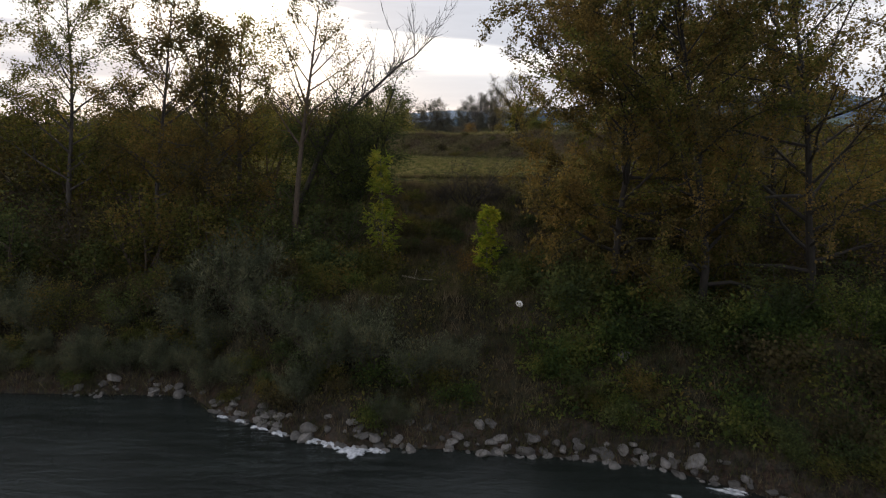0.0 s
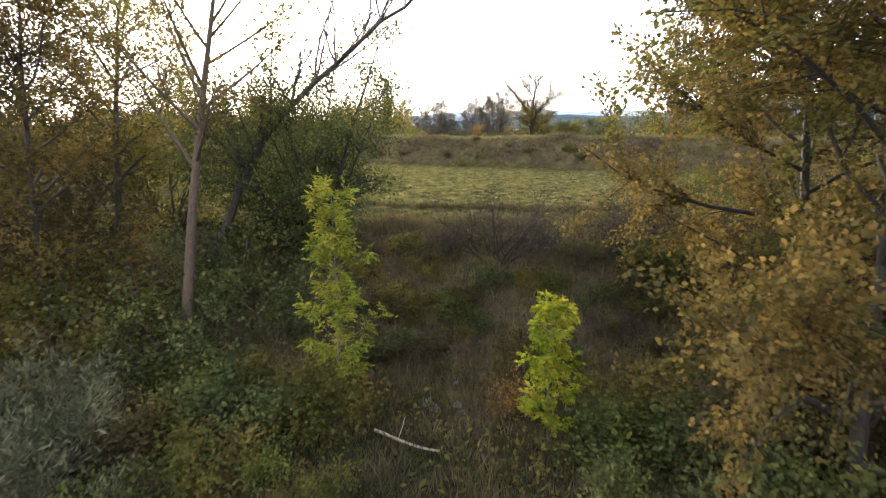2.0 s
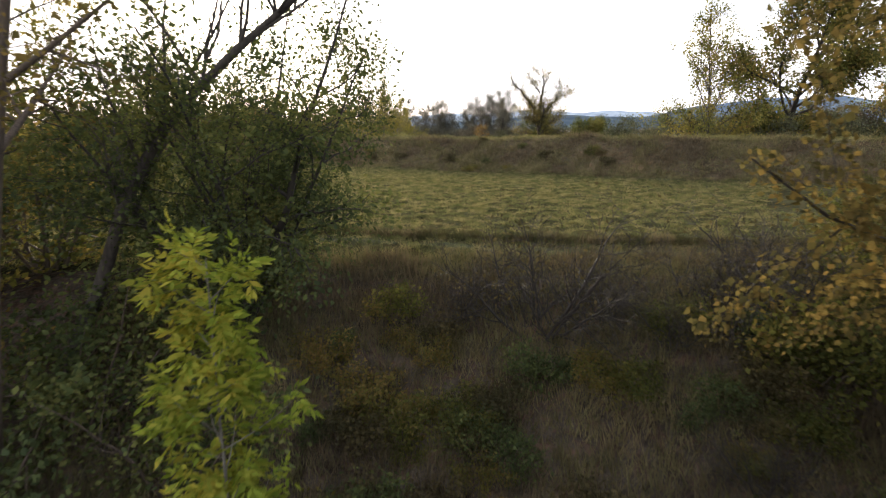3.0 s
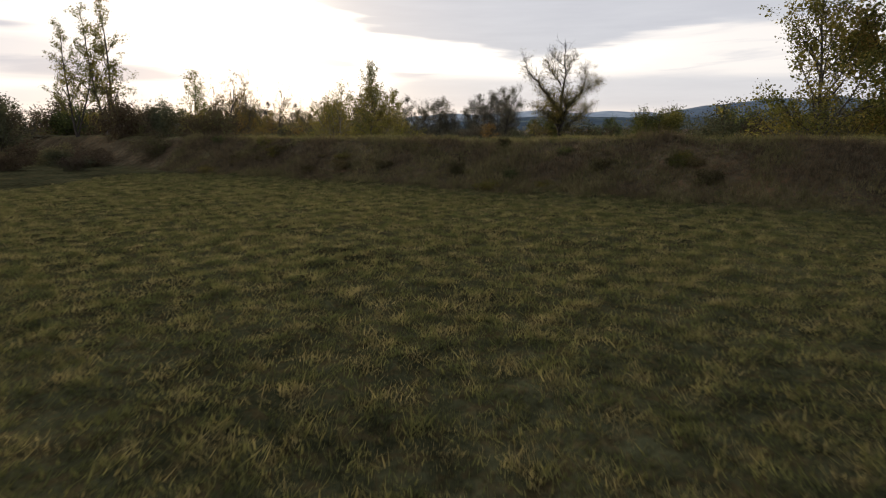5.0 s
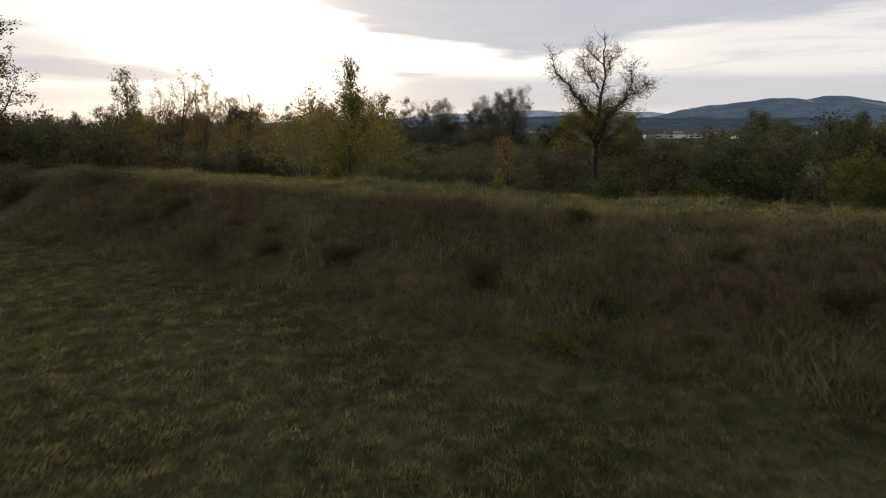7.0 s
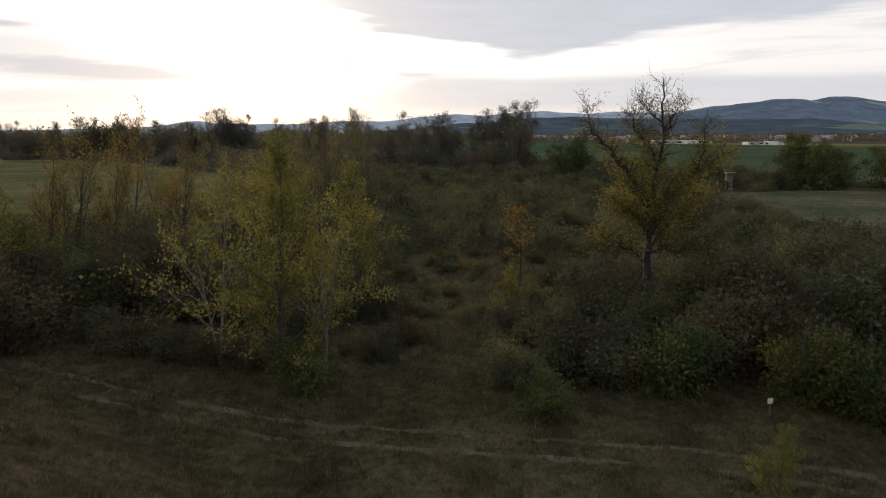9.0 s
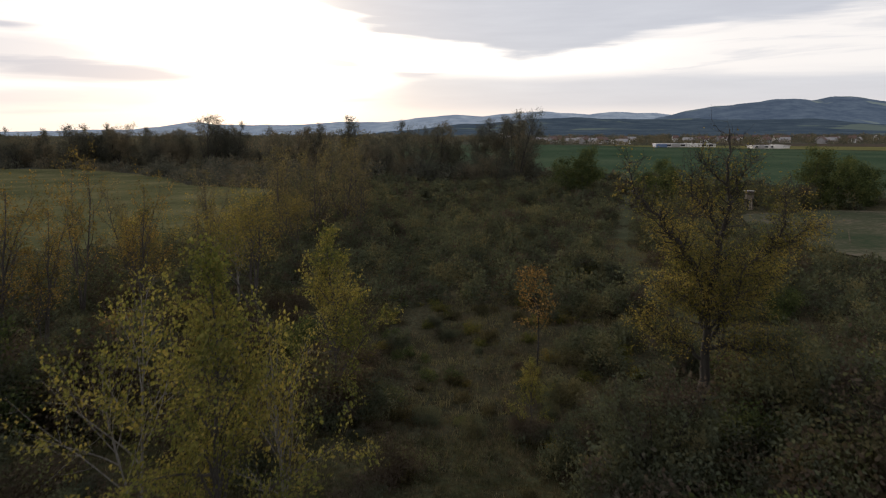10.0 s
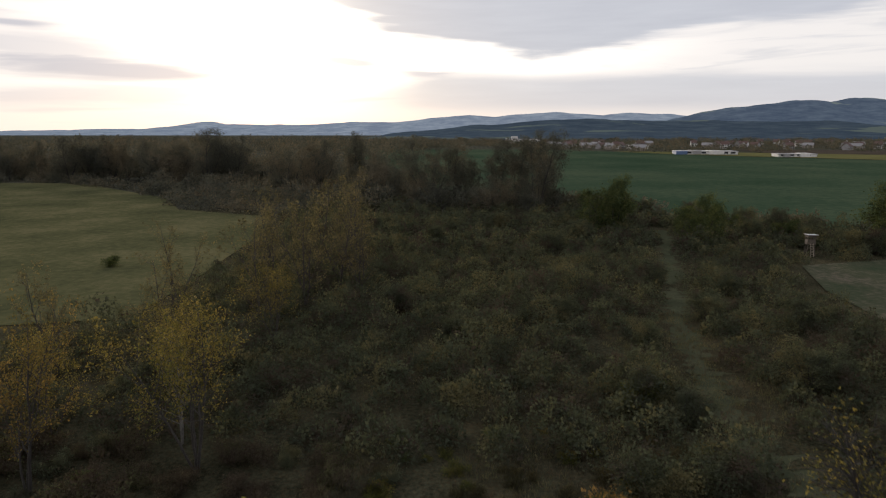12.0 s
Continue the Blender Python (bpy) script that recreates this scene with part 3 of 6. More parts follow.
NEAR_RIDGE = [(-308, 18), (-125, 30), (10, 48), (145, 57), (280, 65), (437, 68), (592, 70), (814, 65), (1033, 63), (1251, 63), (1424, 59), (1615, 46), (1898, 37), (2322, 29)]
ridge("backdrop_far_hills", 3300, 4000, FAR_RIDGE, HILL_FAR, "hills low on the horizon, pale blue with haze", 1.0, -2900, 2300, 40)
ridge("backdrop_mid_hills", 2700, 3600, MID_RIDGE, HILL_MID, "wooded mountain behind the village, blue with haze", 2.0, 950, 3200, 30)
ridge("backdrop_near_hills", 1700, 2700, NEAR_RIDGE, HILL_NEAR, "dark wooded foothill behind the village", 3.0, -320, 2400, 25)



# ---- growing plants ----
def unit(v):
    return v / (np.linalg.norm(v) + 1e-9)


def shoot(rng, start, way, length, r0, r1, steps, wander, rise):
    """One stem: its points and radii."""
    pts, d = [np.array(start, float)], unit(np.array(way, float))
    for _ in range(steps):
        d = unit(d + rng.normal(0, wander, 3) + (0, 0, rise))
        pts.append(pts[-1] + d * (length / steps))
    return np.array(pts), np.linspace(r0, r1, steps + 1)


def off_axis(rng, axis, angle, turn):
    a = unit(axis)
    side = unit(np.cross(a, (0.31, 0.95, 0.02) if abs(a[2]) > 0.8 else (0, 0, 1)))
    other = np.cross(a, side)
    return a * math.cos(angle) + (side * math.cos(turn) + other * math.sin(turn)) * math.sin(angle)


CROWN = {
    "round": lambda f: math.sin(math.pi * (0.22 + 0.70 * f)),
    "cone": lambda f: 1.05 - 0.85 * f,
    "column": lambda f: 0.75 + 0.25 * math.sin(math.pi * f),
    "open": lambda f: 0.95 - 0.35 * f,
}


def skeleton(rng, height, r0, clear=0.2, limbs=16, reach=0.4, angle=55, rise=0.05, twigs=6, twig=0.35, shape="round",
             stems=1, spread=0.0, wander=0.05, lean=(0, 0), steps=8):
    """Stems of a tree or bush and the twigs that carry its leaves."""
    paths, carriers = [], []
    for s in range(stems):
        az = 2.4 * s + rng.uniform(-0.5, 0.5)
        tip = spread * (0.35 + 0.65 * rng.random()) if stems > 1 else 0.0
        way = (lean[0] + tip * math.cos(az), lean[1] + tip * math.sin(az), 1.0)
        tall = height * (rng.uniform(0.62, 1.0) if s else 1.0) / max(1.0, 0.55 + 0.5 * math.hypot(*way))
        start = (0.12 * spread * math.cos(az), 0.12 * spread * math.sin(az), -0.15)
        pts, rad = shoot(rng, start, way, tall, r0 * (0.75 if s else 1.0), r0 * 0.12, steps, wander, 0.03 if stems > 1 else 0.0)
        paths.append((pts, rad))
        for j in range(limbs):
            f = clear + (0.97 - clear) * (j + rng.random()) / limbs
            x = f * steps
            i = min(int(x), steps - 1)
            at = pts[i] + (pts[i + 1] - pts[i]) * (x - i)
            thick = rad[i] * 0.55
            g = (f - clear) / (1 - clear)
            long = reach * height * CROWN[shape](g) * rng.uniform(0.7, 1.15)
            d = off_axis(rng, pts[i + 1] - pts[i], radians(angle * rng.uniform(0.75, 1.2) * (1.1 - 0.45 * g)), 2.4 * j + rng.uniform(-0.6, 0.6))
            lp, lr = shoot(rng, at, d, long, thick, thick * 0.15 + 0.002, 5, wander * 2.2, rise)
            paths.append((lp, lr))
            carriers.append(lp[2:])
            for _ in range(twigs):
                q = rng.uniform(0.25, 0.98) * 5
                i2 = min(int(q), 4)
                at2 = lp[i2] + (lp[i2 + 1] - lp[i2]) * (q - i2)
                d2 = off_axis(rng, lp[i2 + 1] - lp[i2], radians(rng.uniform(25, 70)), rng.uniform(0, 6.28))
                tp, tr = shoot(rng, at2, d2, long * twig * rng.uniform(0.6, 1.2), lr[i2] * 0.5, 0.002, 3, wander * 2.5, rise)
                paths.append((tp, tr))
                carriers.append(tp)
        carriers.append(pts[-3:])
    return paths, carriers


def tubes(name, paths, sides=5, least=0.0):
    verts, faces, base = [], [], 0
    ring = np.arange(sides) * 2 * math.pi / sides
    for pts, rad in paths:
        if rad[0] < least:
            continue
        k = 3 if rad[0] < 0.02 else sides
        r = ring[:k] * (sides / k)
        tan = np.gradient(pts, axis=0)
        tan /= np.linalg.norm(tan, axis=1)[:, None] + 1e-9
        ref = np.array((1.0, 0, 0)) if abs(tan[0][0]) < 0.8 else np.array((0, 1.0, 0))
        a = np.cross(tan, ref)
        a /= np.linalg.norm(a, axis=1)[:, None] + 1e-9
        b = np.cross(tan, a)
        rings = pts[:, None] + rad[:, None, None] * (np.cos(r)[None, :, None] * a[:, None] + np.sin(r)[None, :, None] * b[:, None])
        verts.append(rings.reshape(-1, 3))
        m = np.arange(len(pts) - 1)[:, None] * k
        j, j1 = np.arange(k)[None], (np.arange(k)[None] + 1) % k
        faces.append(np.stack([m + j, m + j1, m + k + j1, m + k + j], -1).reshape(-1, 4) + base)
        base += len(pts) * k
    return smooth(mesh_from(name, np.concatenate(verts), np.concatenate(faces)))


def leaf_quads(rng, at, way, length, width, sag=0.0, sizes=0.35):
    """Folded diamond leaves at points, pointing along ways."""
    k = len(at)
    way = way + rng.normal(0, 0.55, (k, 3)) - np.array((0, 0, sag))
    way /= np.linalg.norm(way, axis=1)[:, None] + 1e-9
    side = np.cross(way, rng.normal(0, 1, (k, 3)))
    side /= np.linalg.norm(side, axis=1)[:, None] + 1e-9
    up = np.cross(side, way)
    size = np.clip(1 + sizes * rng.normal(size=(k, 1)), 0.4, 1.9)
    l, w = length * size, width * size
    mid = at + way * l * 0.45 + up * w * 0.18
    verts = np.stack([at, mid - side * w * 0.5, at + way * l, mid + side * w * 0.5], 1)
    return verts.reshape(-1, 3)


def leaves_on(rng, carriers, count, length, width, scatter, sag=0.3):
    weights = np.array([np.linalg.norm(c[-1] - c[0]) + 0.05 for c in carriers])
    pick = rng.choice(len(carriers), count, p=weights / weights.sum())
    at, way = np.empty((count, 3)), np.empty((count, 3))
    f = rng.uniform(0.05, 1.0, count) ** 0.8
    for n_, c in enumerate(pick):
        pts = carriers[c]
        x = f[n_] * (len(pts) - 1)
        i = min(int(x), len(pts) - 2)
        step = pts[i + 1] - pts[i]
        at[n_], way[n_] = pts[i] + step * (x - i), step / (np.linalg.norm(step) + 1e-9)
    at += rng.normal(0, scatter, (count, 3))
    return leaf_quads(rng, at, way, length, width, sag)


def quad_mesh(name, verts):
    return mesh_from(name, verts, np.arange(len(verts)).reshape(-1, 4))


def thing(name, label, category, group="", kind=""):
    return tagged(new(name), label, category, group, kind)


def plant(name, label, category, seed, bark, leaf, count, size, scatter, group="", least=0.0, wood="trunk", foliage="crown", sag=0.3, narrow=0.6, sides=6, bare_above=0.0, **form):
    """A tree or bush: an empty at its base, its wood and its leaves."""
    rng = np.random.default_rng(seed)
    paths, carriers = skeleton(rng, **form)
    top = thing(name, label, category, group)
    link(wood, tubes(wood, paths, sides, least), bark, top)
    if bare_above:
        carriers = [q for q in carriers if q[-1][2] < bare_above or rng.random() < 0.28]
    if count:
        link(foliage, quad_mesh(foliage, leaves_on(rng, carriers, count, size, size * narrow, scatter, sag)), leaf, top)
    return top


def stand(ob, x, y, turn=0.0, scale=1.0, sink=0.05, tall=1.0):
    """Puts a plant on the ground."""
    ob.matrix_basis = Matrix.LocRotScale((x, y, float(ground_z(x, y)) - sink), Euler((0, 0, turn)), (scale, scale, scale * tall))
    return ob


def again(ob, x, y, turn=0.0, scale=1.0, sink=0.05, tall=1.0, label=""):
    c = copy_thing(ob, Matrix.Identity(4))
    stand(c, x, y, turn, scale, sink, tall)
    if label:
        tagged(c, label)
    return c


def sapling(label, seed, height, width, leaf, narrow=0.35):
    """A young ash: thin straight stem with drooping feathered leaves."""
    rng = np.random.default_rng(seed)
    top = thing("ash_sapling", label, "tree", "young ash trees on the bank")
    pts, rad = shoot(rng, (0, 0, -0.1), (0.02, 0, 1), height, 0.028, 0.006, 10, 0.02, 0.0)
    paths, quads = [(pts, rad)], []
    tiers = int(height * 7)
    for j in range(tiers):
        f = 0.16 + 0.83 * (j + rng.random()) / tiers
        i = min(int(f * 10), 9)
        at = pts[i] + (pts[i + 1] - pts[i]) * (f * 10 - i)
        clump = 0.55 + 0.45 * math.sin(f * height * 4.4 + seed)
        reach = width * 0.5 * (1.0 - 0.72 * f**1.6) * (0.45 + 0.65 * clump) * rng.uniform(0.75, 1.15)
        turn = 2.4 * j + rng.uniform(-0.4, 0.4)
        lp, lr = shoot(rng, at, (math.cos(turn), math.sin(turn), 0.75), reach, 0.009, 0.003, 4, 0.08, 0.02)
        paths.append((lp, lr))
        for k in range(15):
            q = rng.uniform(0.3, 1.0) * 4
            i2 = min(int(q), 3)
            foot = lp[i2] + (lp[i2 + 1] - lp[i2]) * (q - i2)
            d = off_axis(rng, lp[i2 + 1] - lp[i2], radians(rng.uniform(20, 80)), rng.uniform(0, 6.28))
            rp, rr = shoot(rng, foot, d, rng.uniform(0.18, 0.30), 0.003, 0.001, 4, 0.05, -0.16)
            side = unit(np.cross(rp[-1] - rp[0], (0.1, 0.1, 1)))
            at2, way2 = [], []
            for s in np.linspace(0.25, 1.0, 5):
                p = rp[min(int(s * 4), 3)] + (rp[min(int(s * 4), 3) + 1] - rp[min(int(s * 4), 3)]) * (s * 4 - min(int(s * 4), 3))
                ahead = unit(rp[-1] - rp[-2])
                for sg in (-1, 1):
                    at2.append(p)
                    way2.append(unit(ahead * 0.6 + sg * side))
            at2.append(rp[-1])
            way2.append(ahead)
            quads.append(leaf_quads(rng, np.array(at2), np.array(way2) * 2.2, 0.115, 0.115 * narrow, 0.3, 0.2))
    link("trunk", tubes("trunk", paths, 6), BARK_PALE, top)
    link("crown", quad_mesh("crown", np.concatenate(quads)), leaf, top)
    return top


def blades(rng, x, y, height, width, per, spread, lean=0.35, z_of=ground_z):
    """Tufts of grass: narrow bent triangles."""
    k = len(x)
    bx = np.repeat(x, per) + rng.normal(0, spread, k * per)
    by = np.repeat(y, per) + rng.normal(0, spread, k * per)
    h = np.repeat(height, per) * rng.uniform(0.45, 1.15, k * per)
    bz = np.repeat(z_of(x, y), per) - 0.03
    turn = rng.uniform(0, 6.283, k * per)
    out_x, out_y = rng.normal(0, lean, k * per) * h, rng.normal(0, lean, k * per) * h
    w = width * rng.uniform(0.6, 1.4, k * per) * 0.5
    cx, cy = np.cos(turn) * w, np.sin(turn) * w
    verts = np.stack([np.stack([bx - cx, by - cy, bz], 1), np.stack([bx + cx, by + cy, bz], 1),
                      np.stack([bx + out_x, by + out_y, bz + h], 1)], 1)
    return verts.reshape(-1, 3)


def tri_mesh(name, verts):
    return mesh_from(name, verts, np.arange(len(verts)).reshape(-1, 3))


# ---- the river bank ----
rng = np.random.default_rng(11)


def stone_mesh(seed, flat=0.7):
    r = np.random.default_rng(seed)
    bm = bmesh.new()
    bmesh.ops.create_icosphere(bm, subdivisions=2, radius=0.5)
    cuts = [(Vector(r.normal(size=3)).normalized(), r.uniform(0.20, 0.36)) for _ in range(11)]
    for v in bm.verts:
        for nrm, dist in cuts:
            over = v.co.dot(nrm) - dist
            if over > 0:
                v.co -= nrm * over * 0.97
        v.co += Vector(r.normal(0, 0.012, 3))
        v.co.z *= flat
    me = bpy.data.meshes.new("stone")
    bm.to_mesh(me)
    bm.free()
    me.materials.append(STONE)
    return me


STONES = [stone_mesh(s, 0.55 + 0.08 * (s % 4)) for s in range(8)]


def stone(x, y, size, k, label, group, lift=0.0):
    ob = tagged(new("boulder", STONES[k % 8]), label, "stone", group)
    r = np.random.default_rng(k * 7 + 1)
    ob.matrix_basis = Matrix.LocRotScale((x, y, float(ground_z(x, y)) + size * 0.12 + lift), Euler((r.normal(0, 0.25), r.normal(0, 0.25), r.uniform(0, 6.28))),
                                         (size * r.uniform(0.85, 1.3), size * r.uniform(0.75, 1.1), size * r.uniform(0.8, 1.2)))
    return ob


for k in range(270):
    x = rng.uniform(-8.0, 9.3) if k < 222 else rng.uniform(-14, -8)
    d = abs(rng.normal(0.0, 0.36)) - 0.16
    size = float(np.clip(rng.lognormal(-1.12, 0.42), 0.14, 0.7))
    stone(x, float(shore(x)) + d, size, k, "rough grey stone lying at the waterline", "stones along the shore", -size * 0.06)
for k in range(16):
    stone(-1.0 + rng.normal(0, 0.9), 28.6 + rng.normal(0, 0.55), rng.uniform(0.3, 0.7), 200 + k, "grey stone half sunk in dry grass", "stones on the terrace", -0.13)
for k, (x, y, s) in enumerate([(4.5, 21.2, 0.55), (6.1, 20.6, 0.6), (-4.2, 18.7, 0.8), (-12.5, 22.3, 0.5)]):
    stone(x, y, s, 300 + k, "large grey boulder in the bank grass", "boulders on the bank")


def foam_patch(x, y, lx, ly, seed):
    """A low heap of froth with a torn outline."""
    r = np.random.default_rng(seed)
    bm = bmesh.new()
    centre = bm.verts.new((0, 0, 0.035))
    rings = []
    for f, z in ((0.45, 0.03), (0.8, 0.018), (1.0, -0.03)):
        rings.append([bm.verts.new((lx * f * math.cos(a) * q, ly * f * math.sin(a) * q, z + r.normal(0, 0.008)))
                      for a, q in zip(np.arange(22) * 0.2856, 1 + 0.42 * r.normal(size=22) * f)])
    for i in range(22):
        j = (i + 1) % 22
        bm.faces.new((centre, rings[0][i], rings[0][j]))
        for a, b in zip(rings, rings[1:]):
            bm.faces.new((a[i], b[i], b[j], a[j]))
    ob = part("foam", bm, FOAM)
    smooth(ob.data)
    ob.matrix_basis = pose(x, y, WATER_Z + 0.01, 0, 0, -22)
    return tagged(ob, "white froth caught against shore stones", "foam", "froth along the shore", "stuff")


for k, (x, y, lx, ly) in enumerate([(-2.55, 17.95, 0.5, 0.32), (-3.3, 18.35, 0.5, 0.2), (-4.0, 18.6, 0.42, 0.16), (-5.1, 19.05, 0.3, 0.12), (-5.9, 19.45, 0.28, 0.1), (-6.6, 19.9, 0.22, 0.1), (-1.9, 18.0, 0.25, 0.15), (-7.3, 20.2, 0.2, 0.08)]):
    foam_patch(x, y + 0.02, lx, ly, 50 + k)
for k in range(9):
    foam_patch(rng.uniform(6.2, 8.0), rng.uniform(15.0, 16.2), rng.uniform(0.12, 0.4), rng.uniform(0.03, 0.07), 80 + k)

stand(sapling("slender young ash with feathery yellow-green leaves", 5, 5.3, 2.6, LEAF_ASH), -2.65, 27.6)
stand(sapling("small young ash with bright lime-green leaves", 8, 3.25, 1.75, LEAF_LIME, 0.45), 1.85, 26.5)

# fallen stick and plastic bag
log = thing("fallen_branch", "bleached fallen branch lying in dry weeds", "branch")
r = np.random.default_rng(3)
lp, lr = shoot(r, (-1.75, 26.75, 0), (1.35, -0.85, 0.0), 1.75, 0.036, 0.02, 8, 0.05, 0.0)
lp[:, 2] = ground_z(lp[:, 0], lp[:, 1]) + 0.16
tw, twr = shoot(r, lp[3], (0.3, 0.6, 0.4), 0.5, 0.018, 0.006, 4, 0.1, 0.0)
link("stem", tubes("stem", [(lp, lr)], 7), WOOD_PALE, log)
link("side_twig", tubes("side_twig", [(tw, twr)], 5), WOOD_PALE, log)

bm = bmesh.new()
bmesh.ops.create_icosphere(bm, subdivisions=3, radius=0.14)
for v in bm.verts:
    q = noise.noise(v.co * 9) * 0.07 + noise.noise(v.co * 22) * 0.03
    v.co *= 1 + q * 2.5
    v.co.z *= 0.8
    v.co.x *= 0.85
bag = part("plastic_bag", bm, CLOTH_WHITE)
tagged(bag, "crumpled white plastic bag caught in the weeds", "bag")
bag.matrix_basis = pose(2.85, 23.05, float(ground_z(2.85, 23.05)) + 0.12, 0, 20, 30)

# big rusty-leaved trees on the upstream side
BIG = [
    ("tall riverside tree with rusty brown autumn leaves", 21, LEAF_RUST, 6.5, 23.9, 14.0, 21000),
    ("tall riverside tree with olive and rust leaves", 22, LEAF_OLIVE, 9.2, 22.4, 14.5, 15000),
    ("leaning riverside tree with ochre autumn leaves", 23, LEAF_OCHRE, 13.0, 22.4, 15.0, 9000),
    ("dense tree with rusty leaves behind the bank", 24, LEAF_RUST, 8.4, 29.2, 13.5, 21000),
    ("dense tree with olive leaves beside the meadow", 25, LEAF_OLIVE, 14.5, 28.5, 13.0, 7000),
    ("dense riverside tree in dull green leaf", 26, LEAF_OCHRE, 18.5, 22.0, 14.0, 6000),
]
for label, seed, leaf, x, y, h, leaves in BIG:
    stand(plant("riverside_tree", label, "tree", seed, BARK_DARK, leaf, int(leaves * 4.0), 0.086, 0.12, "trees on the river bank", height=h, r0=0.15, clear=0.08,
                limbs=36, reach=0.38, angle=66, rise=0.03, twigs=9, twig=0.42, shape="column", wander=0.07, narrow=0.72), x, y, seed)

# trees on the downstream side
stand(plant("slim_tree", "slim grey tree with half-bare top", "tree", 31, TWIG, LEAF_RUST, 7000, 0.09, 0.15, "trees on the river bank", height=12.8, r0=0.17, clear=0.42,
            limbs=17, reach=0.27, angle=52, rise=0.06, twigs=8, twig=0.45, shape="open", wander=0.014, lean=(0.10, 0.0)), -7.35, 30.4, 0.0)
lean_rng = np.random.default_rng(33)
dead = thing("leaning_tree", "leaning half-dead tree with bare twigs", "tree")
bend = np.array([(0, -0.2), (0.9, 1.6), (1.6, 3.3), (2.6, 4.9), (3.9, 6.3), (5.3, 7.4), (6.6, 8.3), (7.8, 9.3)])
lp = np.stack([np.interp(np.linspace(0, 7, 15), range(8), bend[:, 0]), 0.12 * np.sin(np.arange(15) * 0.9), np.interp(np.linspace(0, 7, 15), range(8), bend[:, 1])], 1)
lp += lean_rng.normal(0, 0.05, lp.shape)
lr = np.linspace(0.16, 0.02, 15)
link("trunk", tubes("trunk", [(lp, lr)], 8), BARK, dead)
for j in range(30):
    i = 4 + j % 10
    d = off_axis(lean_rng, (0.15, 0, 1.0), radians(lean_rng.uniform(10, 50)), lean_rng.uniform(0, 6.28))
    bp, br = shoot(lean_rng, lp[i], d, lean_rng.uniform(1.6, 3.8), 0.065 * (1 - i / 18), 0.006, 6, 0.12, 0.06)
    limb = [(bp, br)]
    for k in range(13):
        limb.append(shoot(lean_rng, bp[1 + k % 5], off_axis(lean_rng, bp[-1] - bp[0], radians(lean_rng.uniform(20, 60)), lean_rng.uniform(0, 6.28)), lean_rng.uniform(0.4, 1.1), 0.012, 0.003, 4, 0.12, 0.05))
    link("limb", tubes("limb", limb, 5), BARK, dead)
stand(dead, -8.2, 33.6)

stand(plant("round_thorn_bush", "large dense dark green bush beside the gap", "bush", 35, BARK_DARK, LEAF_GREEN, 40000, 0.075, 0.20, height=6.9, r0=0.09, clear=0.04,
            limbs=13, reach=0.30, angle=60, rise=0.02, twigs=8, twig=0.4, shape="round", stems=8, spread=0.55, wander=0.09), -5.0, 35.0, 0.0, 1.18)
LEFT = [
    ("tall bank tree with thinning brown leaves", 41, LEAF_RUST, -14.0, 31.0, 13.0, 26000, "open"),
    ("tall bank tree with sparse olive leaves", 42, LEAF_OLIVE, -18.6, 31.0, 14.5, 26000, "open"),
    ("bank tree with dull green foliage", 43, LEAF_OLIVE, -24.0, 32.0, 12.0, 20000, "round"),
    ("slight bank tree with brown leaves", 45, LEAF_RUST, -11.4, 31.2, 10.8, 17000, "round"),
    ("young bank tree with yellowing leaves", 44, LEAF_POPLAR, -11.2, 34.8, 10.5, 15000, "round"),
]
for label, seed, leaf, x, y, h, leaves, shape in LEFT:
    stand(plant("bank_tree", label, "tree", seed, BARK, leaf, leaves, 0.10, 0.16, "trees on the river bank", height=h, r0=0.14, clear=0.22,
                limbs=24, reach=0.34, angle=58, rise=0.03, twigs=7, twig=0.42, shape=shape, wander=0.06), x, y, seed)

# dense bank bushes, built once in a few forms
BUSH = [
    plant("bush", "dense olive and brown bush on the river bank", "bush", 51 + k, TWIG, leaf, 4200, 0.098, 0.18, "bushes on the river bank", 0.012, "trunk", "crown",
          height=3.6, r0=0.045, clear=0.05, limbs=9, reach=0.30, angle=55, rise=0.03, twigs=5, twig=0.42, shape="round", stems=8, spread=0.75, wander=0.1)
    for k, leaf in enumerate([LEAF_OLIVE, LEAF_GREEN, LEAF_BROWN, LEAF_HERB])
]
WILLOW = plant("willow_bush", "grey-green feathery willow bush on the shore", "bush", 61, TWIG, LEAF_WILLOW, 7000, 0.16, 0.13, "willows along the shore", 0.007, "trunk", "crown",
               sag=-0.1, narrow=0.16, height=3.6, r0=0.035, clear=0.08, limbs=12, reach=0.34, angle=32, rise=0.07, twigs=6, twig=0.5, shape="cone", stems=12, spread=0.85, wander=0.06)
THORN = plant("thorn_shrub", "sparse dark thorn shrub with few leaves", "bush", 62, BARK_DARK, LEAF_BROWN, 600, 0.05, 0.08, "thorn shrubs by the meadow", 0.0, "trunk", "crown",
              height=2.3, r0=0.03, clear=0.1, limbs=13, reach=0.36, angle=55, rise=0.05, twigs=9, twig=0.5, shape="open", stems=8, spread=0.8, wander=0.12)
